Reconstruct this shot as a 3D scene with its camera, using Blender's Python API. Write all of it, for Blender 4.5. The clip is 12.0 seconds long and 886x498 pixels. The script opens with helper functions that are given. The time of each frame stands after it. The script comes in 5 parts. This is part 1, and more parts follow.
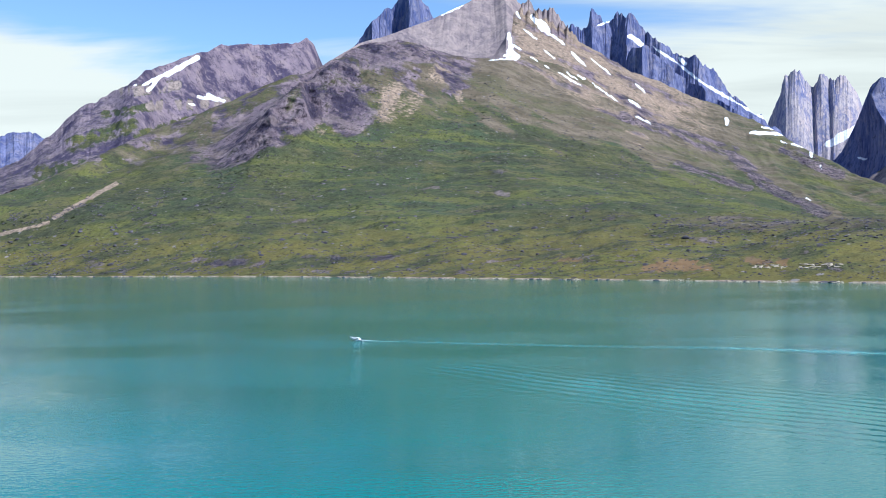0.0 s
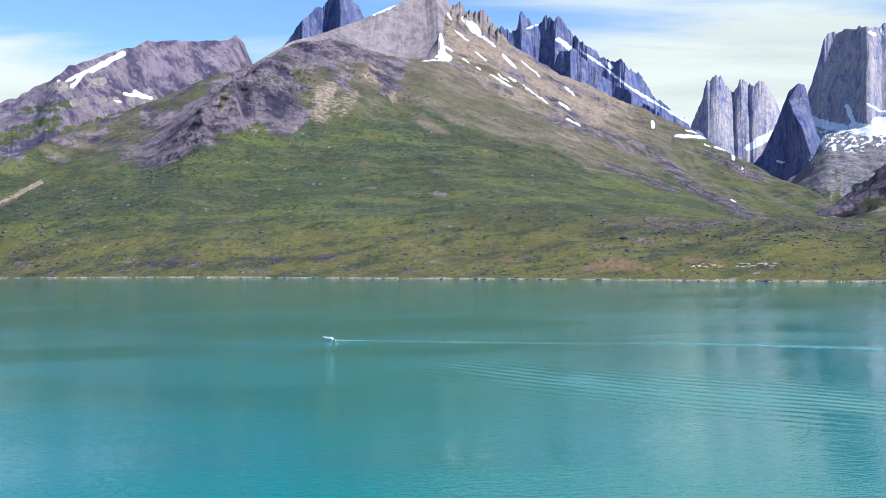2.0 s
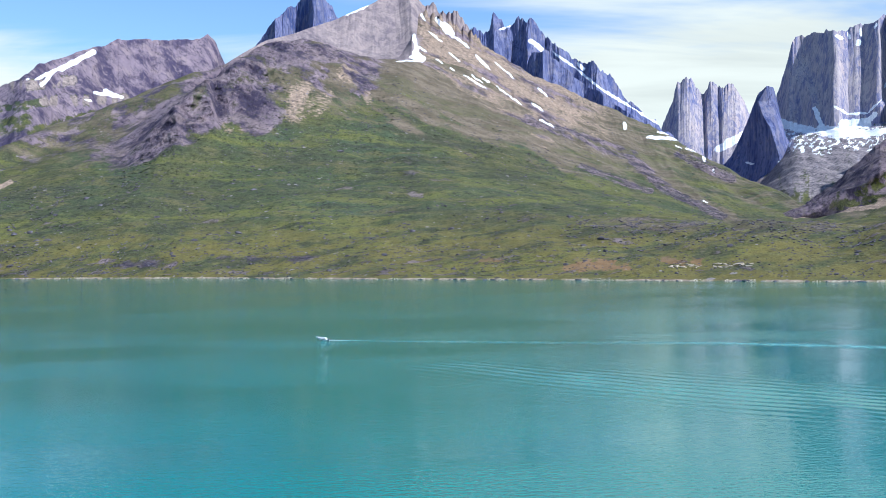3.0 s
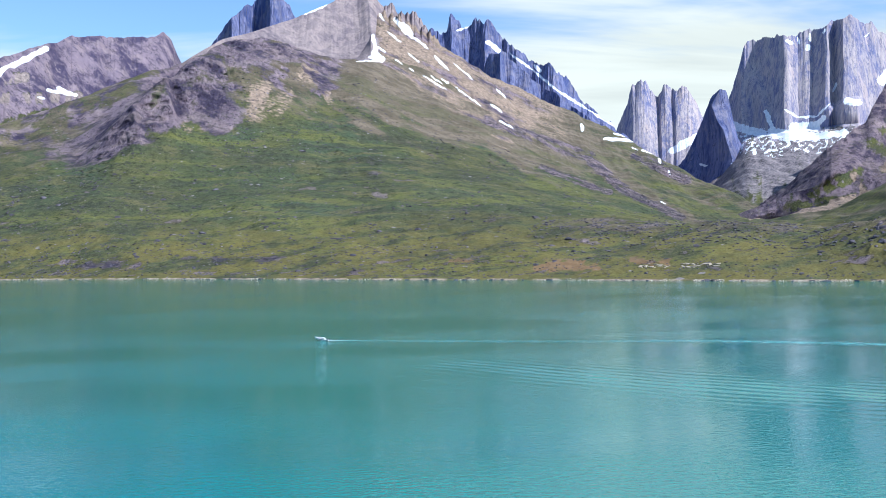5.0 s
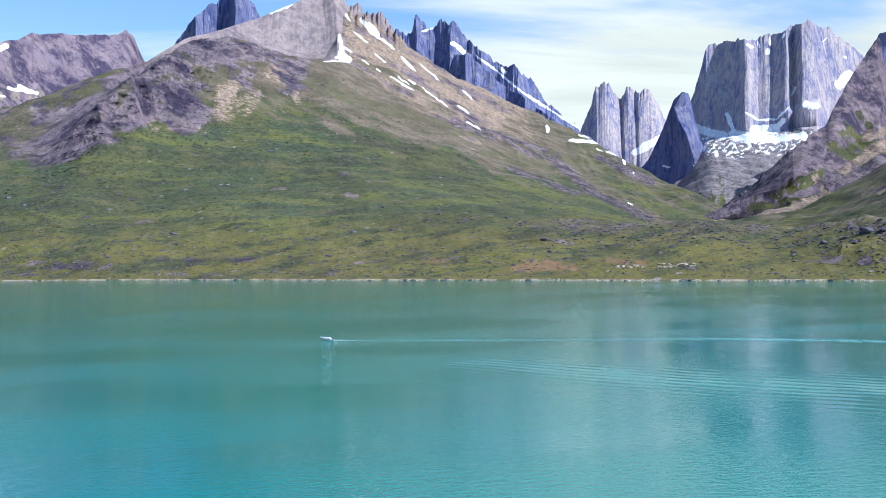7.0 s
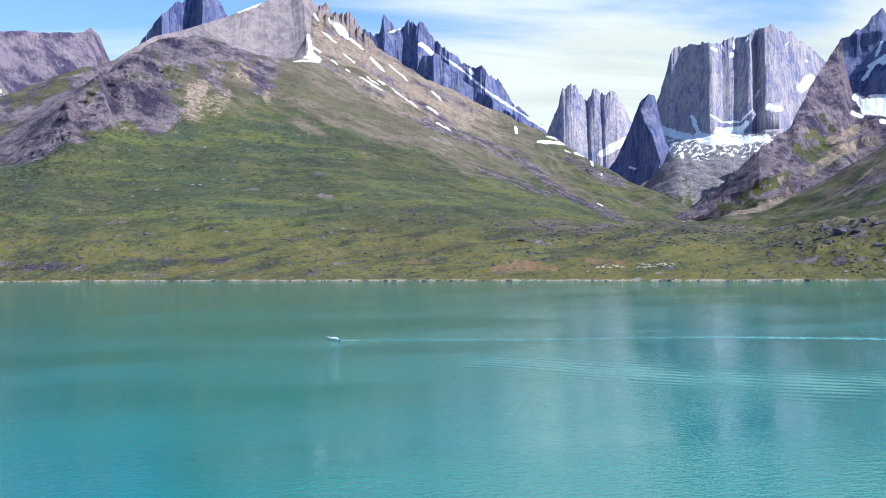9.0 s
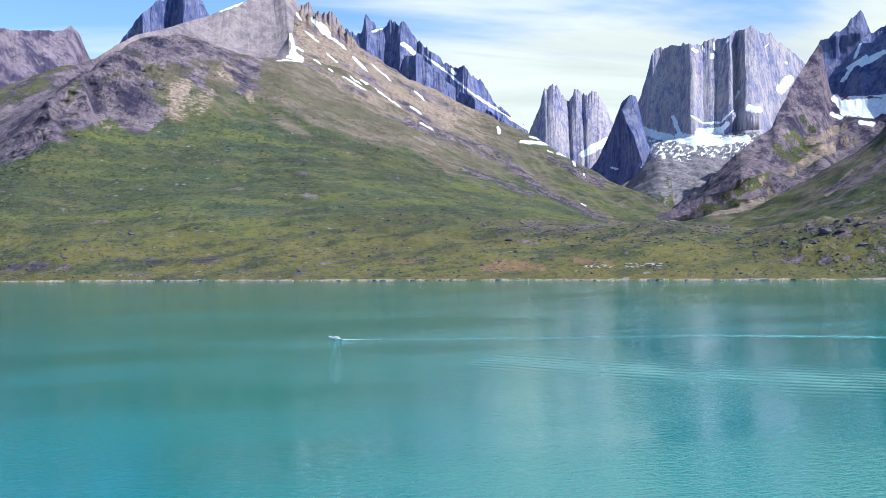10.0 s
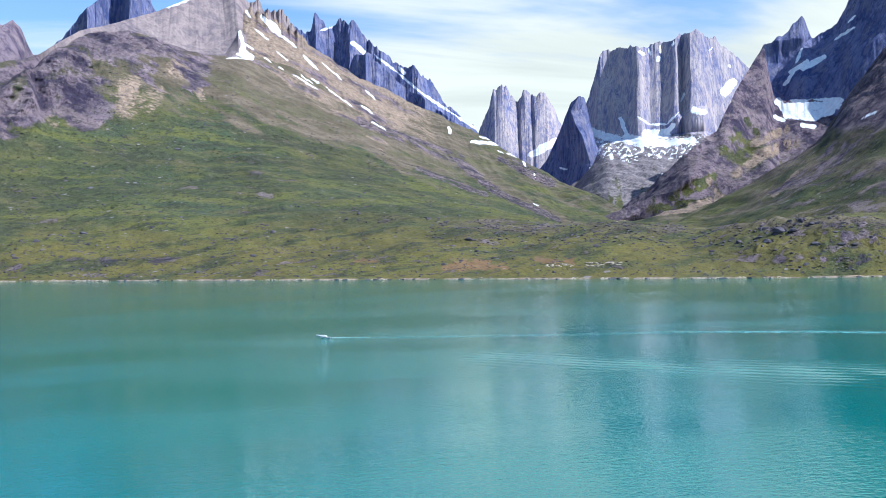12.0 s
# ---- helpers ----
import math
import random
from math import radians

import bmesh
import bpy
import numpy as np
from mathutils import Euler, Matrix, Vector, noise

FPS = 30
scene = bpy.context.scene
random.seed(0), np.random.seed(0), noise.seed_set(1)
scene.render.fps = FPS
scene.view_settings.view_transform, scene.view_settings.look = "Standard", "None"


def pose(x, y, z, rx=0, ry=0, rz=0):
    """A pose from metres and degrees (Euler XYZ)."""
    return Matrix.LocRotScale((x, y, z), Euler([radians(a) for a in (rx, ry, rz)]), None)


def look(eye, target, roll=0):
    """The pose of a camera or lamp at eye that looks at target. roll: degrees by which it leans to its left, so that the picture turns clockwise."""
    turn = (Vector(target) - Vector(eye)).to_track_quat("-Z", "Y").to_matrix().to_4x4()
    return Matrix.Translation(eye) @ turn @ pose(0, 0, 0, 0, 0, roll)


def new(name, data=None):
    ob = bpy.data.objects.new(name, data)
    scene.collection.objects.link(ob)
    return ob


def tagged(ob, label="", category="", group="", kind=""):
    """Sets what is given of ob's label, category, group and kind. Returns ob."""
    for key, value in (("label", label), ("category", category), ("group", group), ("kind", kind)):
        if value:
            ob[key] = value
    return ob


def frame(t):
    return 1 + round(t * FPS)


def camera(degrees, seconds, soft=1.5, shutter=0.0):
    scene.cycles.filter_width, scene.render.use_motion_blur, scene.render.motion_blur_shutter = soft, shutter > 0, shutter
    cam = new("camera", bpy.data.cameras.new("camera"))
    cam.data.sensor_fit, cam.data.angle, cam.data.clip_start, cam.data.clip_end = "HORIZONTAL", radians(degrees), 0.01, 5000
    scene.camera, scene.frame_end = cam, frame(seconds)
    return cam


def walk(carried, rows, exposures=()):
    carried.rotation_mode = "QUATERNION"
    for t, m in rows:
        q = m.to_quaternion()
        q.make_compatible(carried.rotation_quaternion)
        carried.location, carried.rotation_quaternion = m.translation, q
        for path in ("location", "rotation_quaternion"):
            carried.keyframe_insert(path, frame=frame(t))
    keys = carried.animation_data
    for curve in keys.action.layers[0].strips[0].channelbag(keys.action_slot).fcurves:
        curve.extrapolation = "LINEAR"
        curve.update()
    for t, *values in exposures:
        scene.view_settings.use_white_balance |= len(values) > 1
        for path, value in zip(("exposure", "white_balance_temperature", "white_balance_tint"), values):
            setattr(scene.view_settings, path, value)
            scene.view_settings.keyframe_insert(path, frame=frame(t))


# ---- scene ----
cam = camera(52.0, 12.0, soft=0.85)
PATH = [
    (0, (-0.122, 2.767, 38.022), (-0.137, 4.767, 38.009), -1.1),
    (0.5, (-4.743, 2.172, 38.011), (-4.718, 4.172, 37.998), -1.1),
    (1, (-9.336, 1.577, 37.991), (-9.273, 3.576, 37.977), -1.1),
    (1.5, (-13.936, 0.991, 37.969), (-13.828, 2.988, 37.955), -1.1),
    (2, (-18.552, 0.428, 37.972), (-18.405, 2.423, 37.957), -1.1),
    (2.5, (-23.182, -0.085, 37.987), (-23.0, 1.907, 37.972), -1.1),
    (3, (-27.764, -0.501, 38.016), (-27.553, 1.488, 38.001), -1.1),
    (5, (-45.746, -1.655, 38.348), (-45.434, 0.32, 38.332), -1.1),
    (5.5, (-50.236, -1.802, 38.383), (-49.9, 0.169, 38.367), -1.1),
    (6, (-54.683, -1.829, 38.408), (-54.325, 0.139, 38.392), -1.1),
    (6.5, (-59.127, -1.773, 38.433), (-58.75, 0.191, 38.417), -1.1),
    (7, (-63.503, -1.677, 38.455), (-63.107, 0.284, 38.439), -1.1),
    (9, (-80.681, -1.13, 38.655), (-80.208, 0.813, 38.639), -1.1),
    (9.5, (-84.966, -0.967, 38.685), (-84.473, 0.971, 38.668), -1.1),
    (10, (-89.252, -0.809, 38.703), (-88.737, 1.124, 38.686), -1.1),
    (10.5, (-93.516, -0.675, 38.707), (-92.972, 1.249, 38.689), -1.0),
    (11, (-97.777, -0.558, 38.706), (-97.205, 1.358, 38.687), -1.0),
    (11.5, (-102.009, -0.452, 38.701), (-101.408, 1.455, 38.681), -1.1),
    (12, (-106.245, -0.352, 38.702), (-105.617, 1.546, 38.682), -1.1),
]
walk(cam, [(t, look(eye, target, roll)) for t, eye, target, roll in PATH], exposures=[(0, 0.47, 5150, 8), (3, 0.54, 5150, 8), (6, 0.58, 5150, 8), (12, 0.59, 5150, 8)])

# ---- world, sun, exposure ----
SUN_AZ, SUN_EL = 131.0, 46.0   # degrees clockwise from +y, degrees up


def node(nt, kind, inputs=(), **props):
    n = nt.nodes.new(kind)
    for k, v in props.items():
        setattr(n, k, v)
    for key, v in dict(inputs).items():
        if isinstance(v, bpy.types.NodeSocket):
            nt.links.new(v, n.inputs[key])
        else:
            n.inputs[key].default_value = v
    return n


def maths(nt, op, a, b=0.0, clamp=False):
    return node(nt, "ShaderNodeMath", {0: a, 1: b}, operation=op, use_clamp=clamp).outputs[0]


def smooth(nt, v, lo, hi, to_lo=0.0, to_hi=1.0):
    n = node(nt, "ShaderNodeMapRange", {0: v, 1: lo, 2: hi, 3: to_lo, 4: to_hi}, interpolation_type="SMOOTHSTEP")
    return n.outputs[0]


def mix(nt, fac, a, b):
    n = node(nt, "ShaderNodeMix", data_type="RGBA")
    for i, v in ((0, fac), (6, a), (7, b)):
        if isinstance(v, bpy.types.NodeSocket):
            nt.links.new(v, n.inputs[i])
        else:
            n.inputs[i].default_value = (*v, 1) if isinstance(v, tuple) and len(v) == 3 else v
    return n.outputs[2]


def noise_tex(nt, vec, scale, detail=4.0, rough=0.55, stretch=None, distort=0.0):
    if stretch:
        vec = node(nt, "ShaderNodeMapping", {0: vec, 3: stretch}).outputs[0]
    return node(nt, "ShaderNodeTexNoise", {"Vector": vec, "Scale": scale, "Detail": detail, "Roughness": rough, "Distortion": distort}).outputs[0]


world = bpy.data.worlds.new("sky")
scene.world = world
world.use_nodes = True
wt = world.node_tree
wt.nodes.clear()
sky = node(wt, "ShaderNodeTexSky", sky_type="NISHITA", sun_disc=False, sun_elevation=radians(SUN_EL),
           sun_rotation=radians(SUN_AZ), air_density=1.0, dust_density=0.6, ozone_density=1.2, altitude=40)
way = node(wt, "ShaderNodeTexCoord").outputs["Generated"]
sep = node(wt, "ShaderNodeSeparateXYZ", {0: way})
up = maths(wt, "MAXIMUM", sep.outputs[2], 0.0)
den = maths(wt, "ADD", up, 0.10)
plane = node(wt, "ShaderNodeCombineXYZ", {0: maths(wt, "DIVIDE", sep.outputs[0], den), 1: maths(wt, "DIVIDE", sep.outputs[1], den), 2: 0.37})
sheets = noise_tex(wt, plane.outputs[0], 0.75, 6, 0.56, (0.6, 1.25, 1), 0.5)
wisps = noise_tex(wt, plane.outputs[0], 1.6, 5, 0.5, (0.5, 1.3, 1), 0.6)
veil = maths(wt, "ADD", maths(wt, "MULTIPLY", sheets, 0.66), maths(wt, "MULTIPLY", wisps, 0.34))
low = smooth(wt, up, 0.13, 0.25, 0.24, 0.0)
right = smooth(wt, sep.outputs[0], -0.1, 0.4)
high = maths(wt, "MULTIPLY", smooth(wt, up, 0.26, 0.40, 0.0, 0.26), right)
high = maths(wt, "ADD", high, smooth(wt, up, 0.46, 0.72, 0.0, -0.60))
side = smooth(wt, sep.outputs[0], -0.35, 0.45, -0.09, 0.035)
back = smooth(wt, sep.outputs[1], -0.05, 0.40, -0.34, 0.0)
cover = smooth(wt, maths(wt, "ADD", maths(wt, "ADD", maths(wt, "ADD", veil, back), side), maths(wt, "ADD", low, high)), 0.42, 0.62)
cover = maths(wt, "MULTIPLY", cover, 0.94)
clear = node(wt, "ShaderNodeBackground", {0: sky.outputs[0], 1: 0.115})
glow = maths(wt, "MULTIPLY", smooth(wt, wisps, 0.3, 0.62, 0.62, 0.74), smooth(wt, up, 0.24, 0.45, 1.0, 1.3))
cloud = node(wt, "ShaderNodeBackground", {0: (1.0, 0.925, 0.70, 1), 1: glow})
both = node(wt, "ShaderNodeMixShader", {0: cover, 1: clear.outputs[0], 2: cloud.outputs[0]})
node(wt, "ShaderNodeOutputWorld", {0: both.outputs[0]})

sun = new("sun", bpy.data.lights.new("sun", "SUN"))
sun.data.energy, sun.data.angle, sun.data.color = 5.0, radians(0.53), (1.0, 0.905, 0.775)
sa, se = radians(SUN_AZ), radians(SUN_EL)
sun.matrix_world = look((0, 0, 0), (-math.sin(sa) * math.cos(se), -math.cos(sa) * math.cos(se), -math.sin(se)))

# ---- materials ----


def material(name):
    m = bpy.data.materials.new(name)
    m.use_nodes = True
    nt = m.node_tree
    nt.nodes.clear()
    bsdf = node(nt, "ShaderNodeBsdfPrincipled")
    node(nt, "ShaderNodeOutputMaterial", {0: bsdf.outputs[0]})
    return m, nt, bsdf


def bump(nt, height, strength, distance, onto=None):
    ins = {"Strength": strength, "Distance": distance, "Height": height}
    if onto:
        ins["Normal"] = onto
    return node(nt, "ShaderNodeBump", ins).outputs[0]


def terrain_material(name, rock_dark, rock_light, rock_tint, scree_dark, scree_light, grain=1.0, speck=1.0, fall=0.6, stain=0.0, ledge=0.0):
    """Tundra, dry slopes, scree, bedrock and old snow, laid out by the 'zone' mask of the mesh.
    fall stretches the rock's grain downhill, stain draws long streaks down a sheer wall, ledge lets heath grow on flatter rock."""
    m, nt, bsdf = material(name)
    pos = node(nt, "ShaderNodeTexCoord").outputs["Object"]
    zone = node(nt, "ShaderNodeVertexColor", layer_name="zone")
    zs = node(nt, "ShaderNodeSeparateColor", {0: zone.outputs[0]})
    rock_z, dry_z, snow_z, pale_z = zs.outputs[0], zs.outputs[1], zs.outputs[2], zone.outputs[1]
    big = noise_tex(nt, pos, 0.0055, 5, 0.55)
    mid = noise_tex(nt, pos, 0.022, 7, 0.62, (0.6, 1, 1))
    small = noise_tex(nt, pos, 0.10, 6, 0.68)
    fine = noise_tex(nt, pos, 0.34, 4, 0.65)
    tuft = noise_tex(nt, pos, 0.75, 3, 0.6)
    height = node(nt, "ShaderNodeSeparateXYZ", {0: pos}).outputs[2]

    def dab(fac, k, onto, colour):
        return mix(nt, maths(nt, "MULTIPLY", fac, k), onto, colour)

    # tundra: moss, sedge and dwarf shrub
    bands = noise_tex(nt, pos, 0.0085, 6, 0.6, (0.35, 1, 1.6), 0.4)
    lush = noise_tex(nt, pos, 0.0034, 4, 0.6)
    g = mix(nt, smooth(nt, big, 0.40, 0.60), (0.050, 0.066, 0.032), (0.067, 0.070, 0.028))
    g = dab(smooth(nt, lush, 0.52, 0.64), 0.5, g, (0.052, 0.081, 0.052))
    g = dab(smooth(nt, bands, 0.50, 0.62), 0.75, g, (0.123, 0.127, 0.030))
    g = dab(smooth(nt, bands, 0.47, 0.37), 0.85, g, (0.043, 0.048, 0.028))
    g = dab(smooth(nt, mid, 0.52, 0.63), 0.7, g, (0.113, 0.102, 0.043))
    g = dab(smooth(nt, mid, 0.46, 0.37), 0.8, g, (0.036, 0.042, 0.028))
    g = dab(smooth(nt, small, 0.42, 0.32), 0.7, g, (0.144, 0.123, 0.087))
    g = dab(smooth(nt, small, 0.53, 0.62), 0.85, g, (0.021, 0.025, 0.016))
    g = dab(smooth(nt, fine, 0.54, 0.65), 0.8, g, (0.021, 0.025, 0.016))
    g = dab(smooth(nt, fine, 0.43, 0.33), 0.6, g, (0.162, 0.156, 0.091))
    g = dab(smooth(nt, height, 95.0, 25.0), smooth(nt, mid, 0.40, 0.56, 0.1, 0.65), g, (0.150, 0.122, 0.032))
    g = dab(smooth(nt, tuft, 0.52, 0.64), 0.6, g, (0.018, 0.023, 0.014))
    g = dab(smooth(nt, tuft, 0.45, 0.34), 0.45, g, (0.186, 0.179, 0.085))
    # dry grass and heath
    d = mix(nt, smooth(nt, mid, 0.36, 0.64), (0.094, 0.076, 0.050), (0.158, 0.126, 0.090))
    d = dab(smooth(nt, bands, 0.52, 0.60), 0.5, d, (0.077, 0.079, 0.038))
    d = dab(smooth(nt, small, 0.53, 0.66), 0.8, d, (0.054, 0.047, 0.032))
    d = dab(smooth(nt, fine, 0.55, 0.64), 0.6, d, (0.050, 0.042, 0.041))
    d = dab(smooth(nt, fine, 0.42, 0.30), 0.5, d, (0.225, 0.180, 0.140))
    d = mix(nt, smooth(nt, height, 24.0, 14.0, 0.0, 0.75), d, (0.190, 0.112, 0.050))
    # scree
    s = mix(nt, smooth(nt, small, 0.36, 0.64), scree_dark, scree_light)
    s = dab(smooth(nt, fine, 0.54, 0.66), 0.8, s, tuple(0.5 * x for x in scree_dark))
    s = dab(smooth(nt, mid, 0.55, 0.64), 0.5, s, tuple(0.8 * x for x in scree_dark))
    # bedrock: patches, joints between blocks, weathered grain
    along_fall = node(nt, "ShaderNodeMapping", {0: pos, 3: (1, 1, fall)}).outputs[0]
    warp = node(nt, "ShaderNodeTexNoise", {"Vector": along_fall, "Scale": 0.020, "Detail": 4.0}).outputs[1]
    warp = node(nt, "ShaderNodeVectorMath", {0: warp, 1: (0.5, 0.5, 0.5)}, operation="SUBTRACT").outputs[0]
    warp = node(nt, "ShaderNodeVectorMath", {0: warp, 3: 46.0}, operation="SCALE").outputs[0]
    bent = node(nt, "ShaderNodeVectorMath", {0: along_fall, 1: warp}, operation="ADD").outputs[0]
    patch = noise_tex(nt, along_fall, 0.0125, 12, 0.70)
    grit = noise_tex(nt, along_fall, 0.060, 9, 0.74)
    joint = maths(nt, "ABSOLUTE", maths(nt, "SUBTRACT", noise_tex(nt, bent, 0.028, 7, 0.66, (1.0, 1.0, 0.6)), 0.5))
    block = node(nt, "ShaderNodeTexVoronoi", {"Vector": bent, "Scale": 0.055}, feature="F1").outputs[0]
    if stain:
        run = noise_tex(nt, pos, 0.030, 8, 0.66, (1, 1, 0.04))
        thin = noise_tex(nt, pos, 0.110, 5, 0.66, (1, 1, 0.05))
        patch_c = maths(nt, "ADD", maths(nt, "MULTIPLY", patch, 0.35), maths(nt, "MULTIPLY", run, 0.65))
    else:
        patch_c = patch
    r = mix(nt, smooth(nt, patch_c, 0.435, 0.555), rock_dark, rock_light)
    r = dab(smooth(nt, mid, 0.51, 0.63), 0.5 * speck, r, rock_tint)
    r = dab(smooth(nt, grit, 0.53, 0.66), 0.75 * speck, r, tuple(0.55 * x for x in rock_dark))
    r = dab(smooth(nt, grit, 0.45, 0.35), 0.55 * speck, r, rock_tint)
    open_j = maths(nt, "MULTIPLY", smooth(nt, joint, 0.022, 0.0), smooth(nt, patch, 0.42, 0.56))
    r = dab(open_j, 0.8 * speck, r, tuple(0.42 * x for x in rock_dark))
    if stain:
        r = dab(smooth(nt, run, 0.53, 0.64), 0.6 * stain, r, tuple(0.85 * x for x in rock_dark))
        r = dab(smooth(nt, run, 0.47, 0.38), 0.60 * stain, r, rock_tint)
        r = dab(smooth(nt, thin, 0.54, 0.64), 0.65 * stain, r, tuple(0.70 * x for x in rock_dark))
    if ledge:
        up_n = node(nt, "ShaderNodeSeparateXYZ", {0: node(nt, "ShaderNodeNewGeometry").outputs["True Normal"]}).outputs[2]
        flat = maths(nt, "ADD", up_n, maths(nt, "MULTIPLY", maths(nt, "SUBTRACT", small, 0.5), 1.1))
        r = dab(smooth(nt, flat, 0.80, 0.98), ledge, r, mix(nt, smooth(nt, big, 0.45, 0.58), (0.112, 0.095, 0.058), (0.066, 0.076, 0.036)))

    def edge(mask, amount, lo=0.30, hi=0.70):
        j = maths(nt, "MULTIPLY", maths(nt, "SUBTRACT", maths(nt, "ADD", maths(nt, "MULTIPLY", mid, 0.4), maths(nt, "MULTIPLY", small, 0.6)), 0.5), amount)
        return smooth(nt, maths(nt, "ADD", mask, j), lo, hi)

    c = mix(nt, edge(dry_z, 1.8), g, d)
    c = mix(nt, edge(pale_z, 2.0), c, s)
    # loose blocks strewn in clusters
    crowd = noise_tex(nt, pos, 0.0075, 5, 0.65)
    for size, keep, share in ((0.13, 0.15, 0.9), (0.055, 0.11, 0.8)):
        cell = node(nt, "ShaderNodeTexVoronoi", {"Vector": pos, "Scale": size}, feature="F1")
        luck = node(nt, "ShaderNodeSeparateColor", {0: cell.outputs[1]})
        lying = maths(nt, "MULTIPLY", smooth(nt, cell.outputs[0], keep + 0.10, keep + 0.04), smooth(nt, maths(nt, "ADD", luck.outputs[0], maths(nt, "MULTIPLY", crowd, 1.6)), 1.30, 1.38))
        c = dab(lying, share, c, mix(nt, smooth(nt, luck.outputs[1], 0.78, 0.95), (0.042, 0.038, 0.052), (0.215, 0.190, 0.198)))
    c = mix(nt, edge(rock_z, 1.7, 0.32, 0.66), c, r)
    torn = maths(nt, "ADD", maths(nt, "MULTIPLY", grit, 0.4), maths(nt, "ADD", maths(nt, "MULTIPLY", small, 0.35), maths(nt, "MULTIPLY", fine, 0.25)))
    torn = maths(nt, "MULTIPLY", maths(nt, "SUBTRACT", torn, 0.5), 1.9)
    snow_f = maths(nt, "MULTIPLY", smooth(nt, maths(nt, "ADD", snow_z, torn), 0.48, 0.62), smooth(nt, snow_z, 0.05, 0.25))
    old = mix(nt, smooth(nt, small, 0.40, 0.60), (0.66, 0.68, 0.71), (0.80, 0.81, 0.82))
    c = mix(nt, snow_f, c, old)
    nt.links.new(c, bsdf.inputs["Base Color"])
    nt.links.new(mix(nt, snow_f, (0.92, 0.92, 0.92), (0.6, 0.6, 0.6)), bsdf.inputs["Roughness"])
    bsdf.inputs["Specular IOR Level"].default_value = 0.12
    bare = maths(nt, "SUBTRACT", 1.0, maths(nt, "MULTIPLY", snow_f, 0.85))
    rocky = maths(nt, "MULTIPLY", maths(nt, "ADD", rock_z, maths(nt, "MULTIPLY", pale_z, 0.08)), bare)
    all_over = maths(nt, "MULTIPLY", maths(nt, "ADD", rock_z, 0.34), bare)
    n = bump(nt, maths(nt, "MULTIPLY", maths(nt, "SUBTRACT", patch, 0.5), rocky), 0.9, 26.0 * grain)
    n = bump(nt, maths(nt, "MULTIPLY", maths(nt, "SUBTRACT", block, 0.5), rocky), 0.7, 5.0 * grain, n)
    n = bump(nt, maths(nt, "MULTIPLY", maths(nt, "SUBTRACT", grit, 0.5), rocky), 0.9, 13.0 * grain, n)
    n = bump(nt, maths(nt, "MULTIPLY", maths(nt, "SUBTRACT", small, 0.5), all_over), 0.8, 3.4 * min(grain, 1.0), n)
    n = bump(nt, maths(nt, "MULTIPLY", maths(nt, "SUBTRACT", fine, 0.5), all_over), 0.8, 1.6 * min(grain, 1.0), n)
    nt.links.new(n, bsdf.inputs["Normal"])
    return m


def water_material():
    """Silty fjord water: turquoise body under a rippled, mirroring skin."""
    m, nt, bsdf = material("fjord_water")
    pos = node(nt, "ShaderNodeTexCoord").outputs["Object"]
    gusts = noise_tex(nt, pos, 0.006, 3, 0.5, (1, 2.2, 1))
    c = mix(nt, smooth(nt, gusts, 0.35, 0.65), (0.001, 0.128, 0.112), (0.001, 0.152, 0.136))
    nt.links.new(c, bsdf.inputs["Base Color"])
    bsdf.inputs["IOR"].default_value = 1.48
    bsdf.inputs["Roughness"].default_value = 0.055
    calm = smooth(nt, gusts, 0.38, 0.60, 0.5, 1.3)
    lee = node(nt, "ShaderNodeSeparateXYZ", {0: pos}).outputs[1]
    calm = maths(nt, "MULTIPLY", calm, smooth(nt, lee, 330.0, 760.0, 1.0, 0.7))
    away = node(nt, "ShaderNodeVectorMath", {0: pos, 1: (-37.7, 352.0, 0.0)}, operation="DISTANCE").outputs["Value"]
    calm = maths(nt, "MULTIPLY", calm, smooth(nt, away, 12.0, 80.0, 1.5, 1.0))     # churned round the boat
    rip = noise_tex(nt, pos, 0.62, 3, 0.6, (0.6, 1.3, 1))
    rip2 = noise_tex(nt, pos, 1.5, 2, 0.5, (0.6, 1.3, 1))
    n = bump(nt, maths(nt, "MULTIPLY", rip, calm), 1.0, 0.105)
    n = bump(nt, maths(nt, "MULTIPLY", rip2, calm), 1.0, 0.036, n)
    nt.links.new(n, bsdf.inputs["Normal"])
    return m


def plain(name, colour, rough=0.5, metal=0.0, vary=0.12, scale=3.0, spec=0.5):
    m, nt, bsdf = material(name)
    pos = node(nt, "ShaderNodeTexCoord").outputs["Object"]
    v = noise_tex(nt, pos, scale, 4)
    dark = tuple(x * (1 - 2 * vary) for x in colour)
    nt.links.new(mix(nt, smooth(nt, v, 0.3, 0.7), dark, colour), bsdf.inputs["Base Color"])
    bsdf.inputs["Roughness"].default_value = rough
    bsdf.inputs["Metallic"].default_value = metal
    bsdf.inputs["Specular IOR Level"].default_value = spec
    return m


